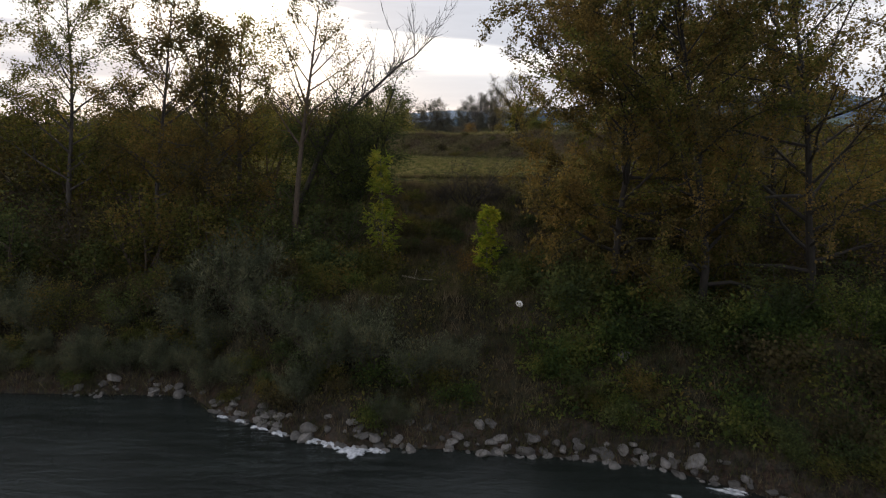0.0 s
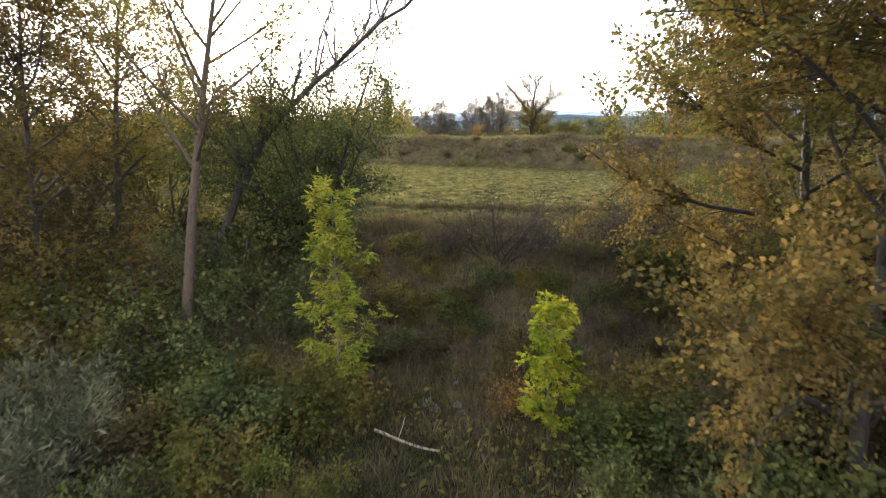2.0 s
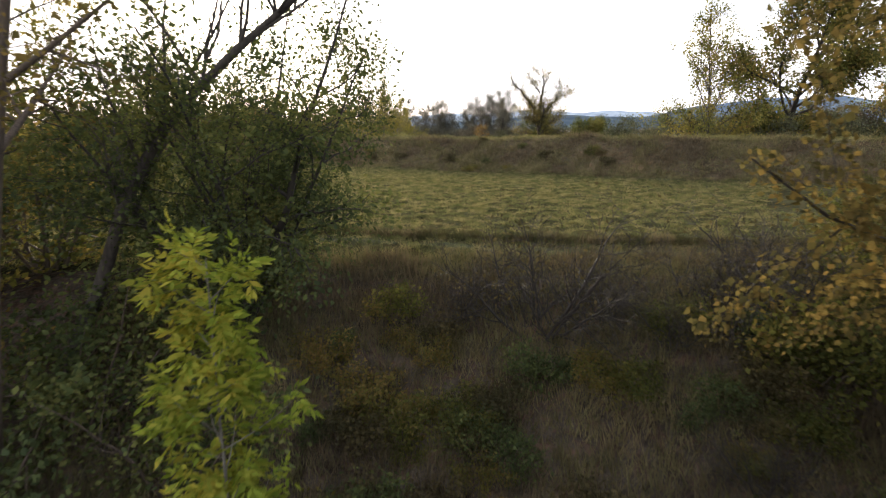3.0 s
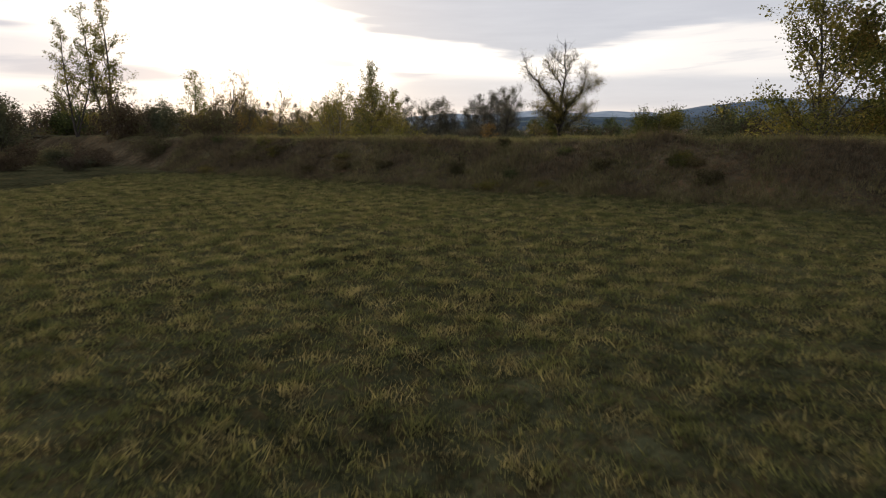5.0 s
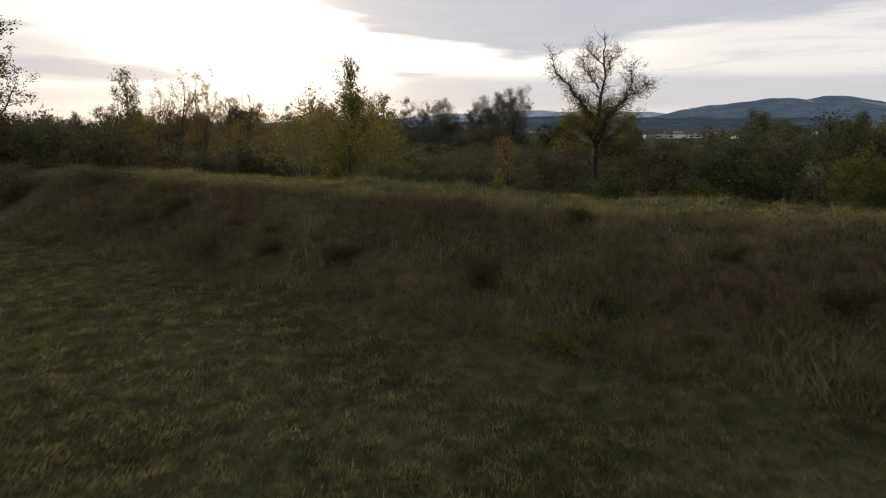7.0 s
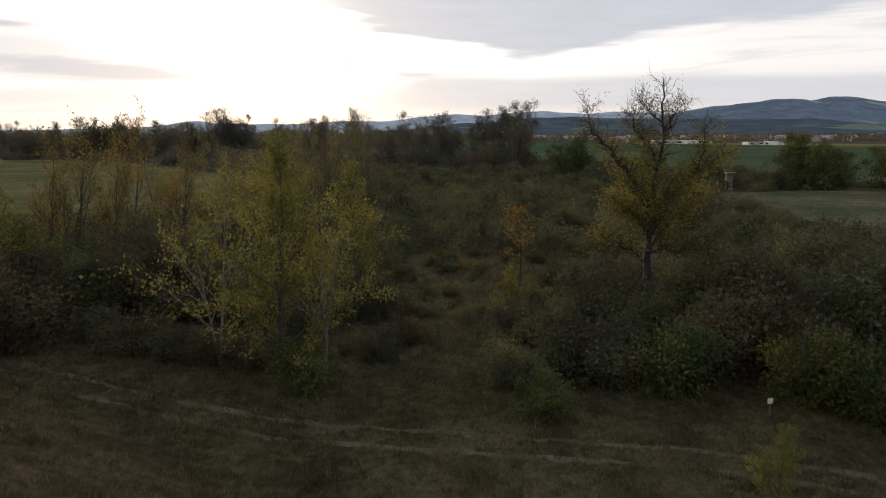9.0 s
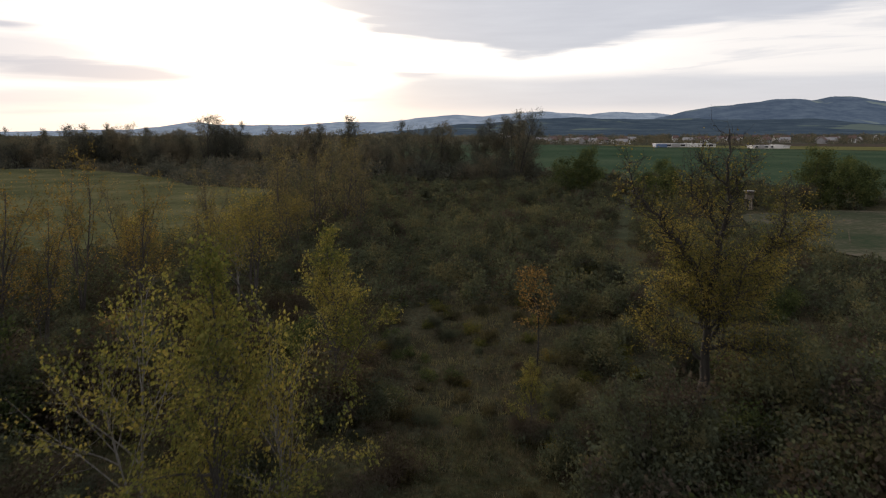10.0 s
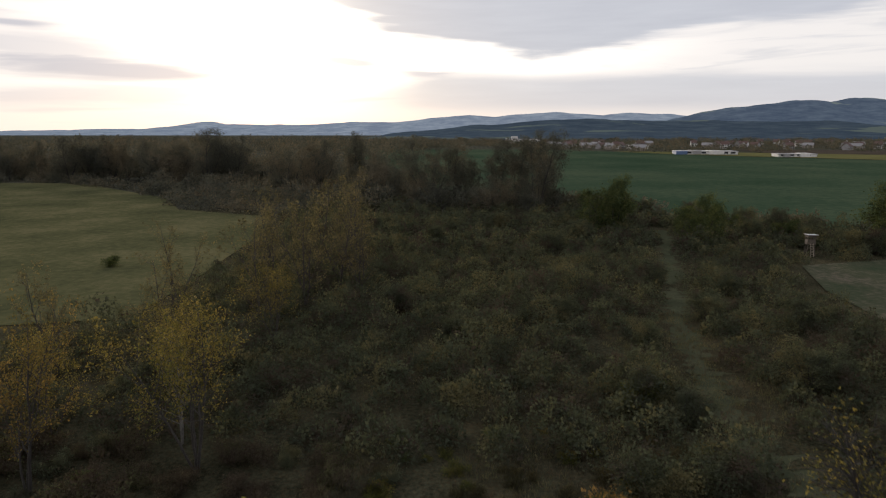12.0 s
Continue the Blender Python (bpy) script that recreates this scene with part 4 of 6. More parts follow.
UNDER = [
    plant("undergrowth_bush", label, "bush", 56 + k, TWIG, leaf, 1900, 0.08, 0.12, "undergrowth on the river bank", 0.008, "trunk", "crown", sides=4,
          height=1.35, r0=0.02, clear=0.05, limbs=7, reach=0.40, angle=55, rise=0.03, twigs=3, twig=0.5, shape="round", stems=6, spread=0.8, wander=0.1)
    for k, (leaf, label) in enumerate([(LEAF_OLIVE, "low olive bramble bush on the bank"), (LEAF_GREEN, "low dark green bush on the bank"),
                                       (LEAF_BROWN, "low brown bramble bush on the bank"), (LEAF_HERB, "low fresh green bush on the bank")])
]
placed = []
low_placed = []


def low_bush(kind, x, y, scale, tall=1.0):
    if kind in low_placed:
        again(UNDER[kind], x, y, x * 3.1 + y, scale, 0.05, tall)
    else:
        stand(UNDER[kind], x, y, x * 3.1 + y, scale, 0.05, tall)
        low_placed.append(kind)


def bank_bush(kind, x, y, scale, tall=1.0):
    src = BUSH[kind]
    if kind in placed:
        again(src, x, y, x * 3.1 + y, scale, 0.1, tall)
    else:
        stand(src, x, y, x * 3.1 + y, scale, 0.1, tall)
        placed.append(kind)


BANK = [
    # kind, x, y, scale: behind the downstream shore
    (0, -10.5, 28.5, 1.3), (1, -7.2, 29.6, 1.1), (0, -13.6, 28.2, 1.4), (2, -16.5, 28.6, 1.3), (1, -19.5, 28.0, 1.4), (0, -22.8, 28.0, 1.5), (2, -26.5, 28.6, 1.5),
    (0, -9.5, 31.0, 1.35), (2, -12.2, 32.2, 1.5), (0, -15.8, 33.2, 1.7), (0, -19.8, 34.0, 1.7), (2, -22.0, 35.0, 1.8), (0, -26.5, 34.0, 1.9), (0, -30.5, 32.0, 1.9),
    (1, -7.0, 32.2, 1.2), (1, -4.9, 31.2, 0.9), (1, -6.5, 36.4, 1.5), (0, -10.5, 37.2, 1.6), (2, -14.2, 37.8, 1.6), (0, -18.5, 38.2, 1.7), (0, -23.5, 39.0, 1.8), (2, -29, 38, 1.9),
    (1, -5.2, 26.9, 0.55), (0, -4.6, 24.6, 0.5), (3, -6.2, 24.2, 0.45), (2, -11.0, 25.6, 0.8), (1, -12.8, 25.2, 0.75), (0, -15.5, 25.0, 0.7), (3, -12.3, 26.4, 0.55), (0, -19.0, 25.6, 0.9), (1, -22.5, 25.8, 1.0),
    # upstream, under and behind the tall trees
    (3, 3.9, 20.5, 0.5), (3, 5.6, 20.8, 0.55), (1, 4.6, 22.6, 0.6), (3, 6.6, 21.9, 0.6), (1, 8.0, 20.9, 0.7), (3, 9.8, 20.2, 0.6), (1, 11.3, 20.8, 0.8), (3, 12.9, 19.4, 0.7), (1, 14.5, 20.6, 0.9), (1, 17.0, 19.6, 1.0), (3, 15.2, 17.8, 0.7),
    (2, 5.4, 25.2, 0.85), (0, 4.4, 27.6, 0.65), (2, 6.8, 27.0, 1.1), (1, 4.9, 24.4, 0.5), (2, 8.0, 25.4, 1.2), (0, 10.8, 25.0, 1.3), (2, 12.8, 26.2, 1.3), (2, 11.6, 30.6, 1.4), (0, 7.6, 30.0, 1.0), (2, 9.2, 32.6, 1.2), (0, 15.8, 31.8, 1.5), (2, 13.2, 34.0, 1.4), (0, 18.5, 29.0, 1.6), (0, 22, 26, 1.8), (0, 21, 33, 1.8),
    (0, 6.2, 33.4, 0.65), (0, 8.6, 36.0, 0.85), (2, 11.5, 37.0, 1.0), (0, 15.0, 37.2, 1.1), (1, 2.9, 26.3, 0.42), (1, 2.6, 24.2, 0.38),
]
for kind, x, y, s in BANK:
    if s < 0.66:
        low_bush(kind, x, y, s * 2.5, 0.95)
    else:
        bank_bush(kind, x, y, s, 0.95)
stand(WILLOW, -8.3, 25.2, 0.3, 1.15)
for x, y, s in [(-2.4, 20.9, 0.85), (-0.9, 20.3, 0.62), (-4.0, 20.8, 0.7), (-9.9, 24.4, 0.8), (-6.6, 23.2, 0.85), (-16.4, 24.8, 0.75), (-18.2, 25.2, 0.85), (-20.5, 24.8, 0.9), (0.6, 20.6, 0.5), (-5.0, 22.3, 0.62), (-9.2, 22.7, 0.5), (-8.3, 21.7, 0.42), (-10.5, 22.8, 0.5), (-11.9, 22.8, 0.45), (-13.3, 23.0, 0.5), (-7.3, 21.4, 0.4)]:
    again(WILLOW, x, y, x * 1.7, s)
rng = np.random.default_rng(66)
for k in range(70):    # growth hanging over the stones
    x = rng.uniform(-20, 12)
    if 0.6 < x < 4.2:
        continue
    y = float(shore(x)) + rng.uniform(0.55, 2.3)
    if rng.random() < 0.3 and x < 1:
        again(WILLOW, x, y, rng.uniform(0, 6), rng.uniform(0.28, 0.45))
    else:
        low_bush(int(rng.choice([0, 1, 2, 3], p=[0.4, 0.25, 0.15, 0.2])), x, y, rng.uniform(0.5, 0.9), rng.uniform(0.75, 1.0))
for k in range(140):   # undergrowth that closes the bank
    x, d = rng.uniform(-26, 17), rng.uniform(1.6, 9.5)
    y = float(shore(x)) + d
    if -2.2 < x < 2.9 and y > 21.5 or (-1.5 < x < 3.4 and d < 4.0) or y > 30:
        continue
    s = rng.uniform(0.6, 1.1) if d < 3.5 else rng.uniform(0.8, 1.6)
    if x > 2.5:
        kind = int(rng.choice([1, 3, 0, 2], p=[0.35, 0.35, 0.2, 0.1]))
    elif rng.random() < 0.3 and d < 6:
        again(WILLOW, x, y, rng.uniform(0, 6), s * 0.5)
        continue
    else:
        kind = int(rng.choice([0, 1, 2, 3], p=[0.45, 0.25, 0.22, 0.08]))
    low_bush(kind, x, y, s, rng.uniform(0.8, 1.05))
for k in range(64):    # brambles on the slope below the meadow
    x, y = rng.uniform(-3.0, 8.5), rng.uniform(29.8, 35.5)
    low_bush(int(rng.choice([0, 2, 1])), x, y, rng.uniform(0.4, 0.95), 0.8)
stand(THORN, 1.3, 34.7, 0.4, 1.75)
for x, y, s in [(-0.2, 35.4, 0.55), (2.7, 35.4, 0.6), (5.2, 35.0, 0.95), (6.6, 35.8, 0.9), (3.9, 34.2, 0.5), (4.4, 31.2, 0.5)]:
    again(THORN, x, y, x * 2.3, s * 1.55)
RUSTY = plant("rust_shrub", "small rust-brown shrub beside the young ash", "bush", 64, TWIG, LEAF_ORANGE, 900, 0.07, 0.1, "", 0.004, "trunk", "crown",
              height=1.5, r0=0.02, clear=0.1, limbs=8, reach=0.3, angle=40, rise=0.06, twigs=4, twig=0.5, shape="cone", stems=7, spread=0.4, wander=0.07)
stand(RUSTY, 1.05, 27.4)


def scatter(rng, count, x0, x1, y0, y1, keep):
    x, y = rng.uniform(x0, x1, count), rng.uniform(y0, y1, count)
    m = keep(x, y)
    return x[m], y[m]


# low weeds, dead stalks and grass of the bank
rng = np.random.default_rng(71)
x, y = scatter(rng, 20000, -24, 13, 15, 30, lambda x, y: (y - shore(x) > 0.05) & ((y - shore(x) < 2.2) | (rng.random(len(x)) < 0.75)))
h = np.where(y - shore(x) < 3, 0.30, 0.42) * rng.uniform(0.5, 1.5, len(x))
tagged(link("bank_grass", tri_mesh("bank_grass", blades(rng, x, y, h, 0.022, 9, 0.13, 0.4)), GRASS_BANK), "tangled green and straw-coloured bank grass", "grass", kind="stuff")
x, y = scatter(rng, 9000, -8, 9, 28.5, 38.5, lambda x, y: y > 0)
tagged(link("dry_weeds", tri_mesh("dry_weeds", blades(rng, x, y, 0.38 * rng.uniform(0.4, 1.5, len(x)), 0.02, 9, 0.12, 0.35)), GRASS_DRY), "dry brown weeds on the slope to the meadow", "weeds", kind="stuff")
x, y = scatter(rng, 26000, -19, 14, 17, 31, lambda x, y: (y - shore(x) > 0.8) & (bumps(x, y, 1.1, 4.0) > -0.1))
at = np.stack([x, y, ground_z(x, y) + np.abs(rng.normal(0, 0.22, len(x)))], 1)
tagged(link("bank_weeds", quad_mesh("bank_weeds", leaf_quads(rng, at, rng.normal(0, 1, (len(x), 3)) + (0, 0, 0.4), 0.12, 0.06, 0.0)), LEAF_OLIVE), "low leafy weeds covering the river bank", "weeds", kind="stuff")
x, y = scatter(rng, 16000, 2.5, 14, 16, 22, lambda x, y: (y - shore(x) > 1.0) & (bumps(x, y, 1.3, 5.0) > -0.2))
at = np.stack([x, y, ground_z(x, y) + np.abs(rng.normal(0, 0.25, len(x)))], 1)
tagged(link("nettles", quad_mesh("nettles", leaf_quads(rng, at, rng.normal(0, 1, (len(x), 3)) + (0, 0, 0.2), 0.12, 0.07, 0.2)), LEAF_HERB), "fresh green nettles on the lower bank", "weeds", kind="stuff")

# ---- meadow and levee ----
rng = np.random.default_rng(72)
x, y = scatter(rng, 135000, -24, 22, 37.5, 84, lambda x, y: (along(x, y) + 0.9 * bumps(x, y, 1.3, 6.0) < 72.3) & (np.abs(x + 1) < 13 + 0.62 * np.maximum(y - 48, 0)))
lush = 0.62 + 0.25 * bumps(x, y, 0.31, 4.0) + 0.2 * bumps(y, x, 0.53, 1.3) + 0.2 * bumps(x, y, 1.9, 5.0) + 0.22 * rng.normal(size=len(x))
h = np.clip(0.16 * lush, 0.03, 0.30)
tagged(link("meadow_grass", tri_mesh("meadow_grass", blades(rng, x, y, h, 0.022, 10, 0.10, 0.75)), GRASS_MEADOW), "tufted olive and straw-coloured meadow grass", "grass", kind="stuff")
x = rng.uniform(-16, 20, 2600)
y = np.interp(x, [-16, -2.3, 2.5, 9, 20], [43.4, 40.9, 40.0, 39.2, 38.3]) + rng.normal(0, 0.16, len(x))
tagged(link("uncut_grass", tri_mesh("uncut_grass", blades(rng, x, y, 0.34 * rng.uniform(0.5, 1.3, len(x)), 0.022, 8, 0.1, 0.4)), GRASS_BANK), "uncut strip of taller grass between wheel ruts", "grass", kind="stuff")
x, y = scatter(rng, 150000, -30, 40, 44, 98, lambda x, y: (along(x, y) + 0.9 * bumps(x, y, 1.3, 6.0) > 71.0) & (along(x, y) < 77.6) & (x > -24))
h = 0.36 * rng.uniform(0.3, 1.4, len(x)) * np.clip(1 + 0.5 * bumps(x, y, 0.7, 2.0) + 0.7 * bumps(x, y, 2.4, 7.0), 0.25, 2.2)
tagged(link("levee_grass", tri_mesh("levee_grass", blades(rng, x, y, h, 0.032, 8, 0.14, 0.45)), GRASS_DRY), "tall dry brown grass on the levee slope", "grass", kind="stuff")
x, y = scatter(rng, 60000, -30, 40, 44, 98, lambda x, y: (along(x, y) > 77.0) & (along(x, y) < 83.5) & (x > -24))
h = 0.2 * rng.uniform(0.3, 1.6, len(x)) * np.clip(1 + 0.5 * bumps(x, y, 0.6, 2.0) + 0.5 * bumps(x, y, 2.1, 3.0), 0.2, 2)
tagged(link("crest_grass", tri_mesh("crest_grass", blades(rng, x, y, h, 0.022, 7, 0.1, 0.55)), GRASS_MEADOW), "short green and straw-coloured grass on the levee crest", "grass", kind="stuff")
x, y = scatter(rng, 62000, -34, 28, 68, 124, lambda x, y: (along(x, y) >= 82.5) & (y < 122))
h = 0.24 * rng.uniform(0.4, 1.5, len(x)) * (1 + 0.5 * bumps(x, y, 1.4, 2.0))
tagged(link("rough_grass", tri_mesh("rough_grass", blades(rng, x, y, h, 0.035, 7, 0.14, 0.5)), GRASS_BANK), "rough matted grass behind the levee", "grass", kind="stuff")
x, y = scatter(rng, 17000, -12, 34, 118, 190, lambda x, y: bumps(x, y, 9, 3.0) > -0.4)
tagged(link("clearing_grass", tri_mesh("clearing_grass", blades(rng, x, y, 0.5 * rng.uniform(0.4, 1.4, len(x)), 0.045, 6, 0.16, 0.4)), GRASS_DRY), "dry grass between the thorn bushes", "grass", kind="stuff")

for k in range(34):    # brambles scattered over the levee slope
    x = rng.uniform(-20, 24)
    low_bush(int(rng.choice([0, 1, 2], p=[0.35, 0.25, 0.4])), x, 74.4 - 0.66 * x + 0.0035 * min(x + 8, 0) ** 2 + rng.normal(0, 1.3), rng.uniform(0.35, 0.85), rng.uniform(0.55, 0.8))

# ---- scrub and trees beyond the levee ----
SCRUB = [
    plant("scrub_bush", "rounded thorn bush in dull autumn leaf", "bush", 81 + k, TWIG, leaf, 5600, 0.10, 0.20, "thorn bushes behind the levee", 0.015, "trunk", "crown", sides=4, narrow=0.62,
          height=2.6, r0=0.04, clear=0.05, limbs=7, reach=0.34, angle=58, rise=0.03, twigs=4, twig=0.45, shape="round", stems=6, spread=0.85, wander=0.1)
    for k, leaf in enumerate([LEAF_SCRUB, LEAF_SCRUB, LEAF_WINE, LEAF_GREEN])
]
used = []


def scrub(kind, x, y, scale, tall=1.0, label=""):
    if kind in used:
        return again(SCRUB[kind], x, y, x * 2.7 + y * 1.3, scale, 0.1, tall, label)
    used.append(kind)
    return stand(SCRUB[kind], x, y, x, scale, 0.1, tall)


OPEN = [((-1.5, 104), (-1.0, 112), 2.6), ((-1.0, 112), (0.0, 120), 2.0), ((1.0, 132), (5.0, 142), 3.4), ((22.5, 143), (24, 128), 3.4), ((24, 138), (30, 136), 2.5),
        ((44, 262), (38.3, 238), 3.0), ((38.3, 238), (30.2, 208), 3.0), ((30.2, 208), (24.2, 186), 3.0), ((24.2, 186), (20.5, 166), 3.0), ((20.5, 166), (19.2, 153), 3.0), ((19.2, 153), (22.5, 143), 3.0),
        ((62.5, 221), (63.6, 233), 3.8), ((12, 172), (13, 178), 2.6), ((31, 170), (33, 178), 2.4)]


def in_open(x, y):
    for (ax, ay), (bx, by), w in OPEN:
        t = max(0.0, min(1.0, ((x - ax) * (bx - ax) + (y - ay) * (by - ay)) / ((bx - ax) ** 2 + (by - ay) ** 2)))
        if math.hypot(x - ax - t * (bx - ax), y - ay - t * (by - ay)) < w:
            return True
    return False


def hay_edge(y):
    return float(np.interp(y, [100, 150, 178, 184, 240, 281, 300], [-75, -62, -50, -44, -48, -54, -54]))


def right_edge(y):
    return float(np.interp(y, [100, 130, 165, 188, 203, 221, 230, 258, 300], [40, 50, 54, 48, 49, 54, 90, 88, 36]))


rng = np.random.default_rng(91)
spots = []
for y in np.arange(121, 312, 3.2):
    for x in np.arange(-70, 95, 3.2):
        px, py = x + rng.normal(0, 0.9), y + rng.normal(0, 0.9)
        if not hay_edge(py) + 1 < px < right_edge(py) - 1 or in_open(px, py):
            continue
        if abs(px + 2) > 10 + 0.78 * (py - 78):
            continue
        if 118 < py < 150 and -6 < px < 10 and rng.random() < 0.55:
            continue
        spots.append((px, py, float(np.clip(rng.lognormal(-0.12, 0.36), 0.4, 1.8))))
near = [s for s in spots if s[1] < 152 and abs(s[0] + 2) < 34][:150]
kept_near = set(near)
for k, (x, y, s) in enumerate(near):
    kind = 2 if (x < -8 and y < 175 and rng.random() < 0.6) else int(rng.choice([0, 1, 3], p=[0.42, 0.42, 0.16]))
    scrub(kind, x, y, s, rng.uniform(0.7, 1.05))

# the farther scrub as one body of leaves
far_quads = []
for x, y, s in spots:
    if (x, y, s) in kept_near:
        continue
    k = int((400 if y < 230 else 200) * s**1.5)
    p = rng.normal(0, 1, (k, 3))
    p /= np.linalg.norm(p, axis=1)[:, None]
    p *= rng.uniform(0.55, 1.0, (k, 1)) ** 0.5
    p[:, 2] = np.abs(p[:, 2])
    lobes = 1 + 0.25 * np.sin(p[:, 0] * 5 + x) * np.cos(p[:, 1] * 5 + y)
    at = p * lobes[:, None] * (1.75 * s, 1.75 * s, 2.3 * s * (0.75 + 0.55 * rng.random())) + (x, y, float(ground_z(x, y)) + 0.1)
    far_quads.append(leaf_quads(rng, at, p, 0.27 if y < 230 else 0.42, 0.18 if y < 230 else 0.29, 0.0))
tagged(link("thorn_scrub", quad_mesh("thorn_scrub", np.concatenate(far_quads)), LEAF_SCRUB), "continuous dark thorn scrub across the floodplain", "scrub", kind="stuff")

# bushes behind the levee and along the track
for k, (kind, x, y, s, t) in enumerate([
        (3, 19.4, 106.8, 1.7, 1.0), (0, 18.6, 108.5, 1.9, 1.0), (3, 9.8, 109.6, 1.9, 1.0), (0, 7.0, 110.6, 1.6, 1.0), (3, 3.2, 106.2, 1.05, 0.9), (0, 1.8, 109.6, 1.25, 1.0), (0, 4.6, 112.6, 1.5, 1.0),
        (1, 12.5, 113.0, 1.8, 1.0), (0, 11.6, 120.4, 1.5, 1.0), (3, 13.8, 120.0, 1.6, 1.0), (1, 10.4, 122.6, 1.4, 1.0), (0, 17.0, 114.5, 2.0, 1.0), (3, 22.0, 112.0, 2.1, 1.0), (1, 26.5, 110.0, 2.2, 1.0), (0, 9.0, 116.5, 1.6, 1.0), (1, 14.0, 119.0, 1.7, 1.0), (0, 21.0, 119.5, 1.8, 1.0), (3, 28.0, 118.0, 2.1, 1.0),
        (0, 3.8, 118.6, 1.1, 0.9), (1, 6.6, 121.0, 1.3, 1.0), (2, -12.6, 111.0, 1.2, 0.9), (3, -9.0, 108.4, 1.3, 0.9), (2, -15.0, 111.8, 1.2, 0.8), (0, -17.5, 112.4, 1.2, 0.8), (2, -20.0, 113.5, 1.3, 0.9), (0, -23.5, 115.5, 1.3, 0.8),
        (2, -27.0, 117.5, 1.3, 0.9), (1, -6.0, 113.5, 0.9, 0.9), (2, -4.4, 117.0, 1.0, 0.9), (0, -11.4, 116.5, 1.3, 1.0), (2, -15.0, 119.5, 1.5, 1.1), (2, -20.0, 121.0, 1.7, 1.1), (2, -26.0, 124.0, 1.8, 1.1), (3, -23.0, 127.0, 1.8, 1.0),
        (1, 5.3, 80.6, 0.55, 0.8), (0, 7.6, 82.4, 0.8, 0.8), (1, 9.2, 84.5, 0.9, 0.9), (0, 12.5, 82.0, 1.0, 0.9), (3, 16.5, 80.0, 1.2, 1.0), (0, 21.0, 76.0, 1.3, 1.0), (0, 25.0, 74.0, 1.5, 1.0), (0, 29.0, 70.0, 1.6, 1.0),
        (1, 0.5, 85.5, 0.7, 0.8), (0, 3.5, 88.0, 0.9, 0.8), (1, -4.0, 89.5, 0.8, 0.8), (2, -23.0, 97.0, 1.4, 1.0), (0, -28.0, 98.0, 1.5, 1.0), (2, -26.0, 92.0, 1.08, 0.75), (2, -32.0, 93.0, 1.15, 0.75), (0, -37.0, 96.0, 1.22, 0.75), (2, -42.0, 98.0, 1.30, 0.75), (2, -34.0, 103.0, 1.7, 1.1), (0, -30.0, 87.0, 0.86, 0.75), (2, -36.0, 88.0, 1.01, 0.75), (0, -43.0, 92.0, 1.15, 0.75)]):
    scrub(kind, x, y, s, t)
rng = np.random.default_rng(92)
for k in range(46):
    x = rng.uniform(-62, 52)
    y = rng.uniform(112, 124) if x > 4 else rng.uniform(108, 122) - 0.35 * min(x + 18, 0)
    if -22 < x < 4 or in_open(x, y):
        continue
    scrub(int(rng.choice([0, 1, 2, 3], p=[0.35, 0.3, 0.2, 0.15])) if x > 0 else int(rng.choice([0, 2, 3], p=[0.3, 0.5, 0.2])), x, y, rng.uniform(1.7, 2.5), rng.uniform(0.95, 1.15))
HAW = plant("hawthorn_tree", "tall dark hawthorn thicket behind the levee", "tree", 93, BARK_DARK, LEAF_SCRUB, 11000, 0.18, 0.32, "hawthorns behind the levee", 0.02, sides=5,
            height=8.2, r0=0.10, clear=0.05, limbs=11, reach=0.30, angle=60, rise=0.02, twigs=5, twig=0.42, shape="round", stems=6, spread=0.6, wander=0.09)
stand(HAW, 22.0, 113.0, 0.2, 1.2)
for x, y, s in [(31.0, 108.0, 1.05), (38.0, 103.0, 1.1), (46.0, 104.0, 1.1), (30.0, 121.0, 0.95), (40.0, 118.0, 1.0), (52.0, 112.0, 1.1), (17.5, 118.5, 0.85), (26.0, 128.0, 0.75), (8.2, 116.0, 0.72),
                (24.5, 78.6, 0.62), (28.6, 80.2, 0.75), (33.0, 78.0, 0.8), (20.6, 79.2, 0.5), (37.0, 76.0, 0.8), (-47.0, 103.0, 0.72), (-53.0, 108.0, 0.79), (-36.0, 112.5, 0.61), (-26.5, 120.5, 0.58), (-45.0, 121.0, 0.68), (-58.0, 118.0, 0.79), (-21.5, 123.5, 0.72), (-35.0, 119.0, 0.58)]:
    again(HAW, x, y, x * 1.9, s * 1.25, 0.1)
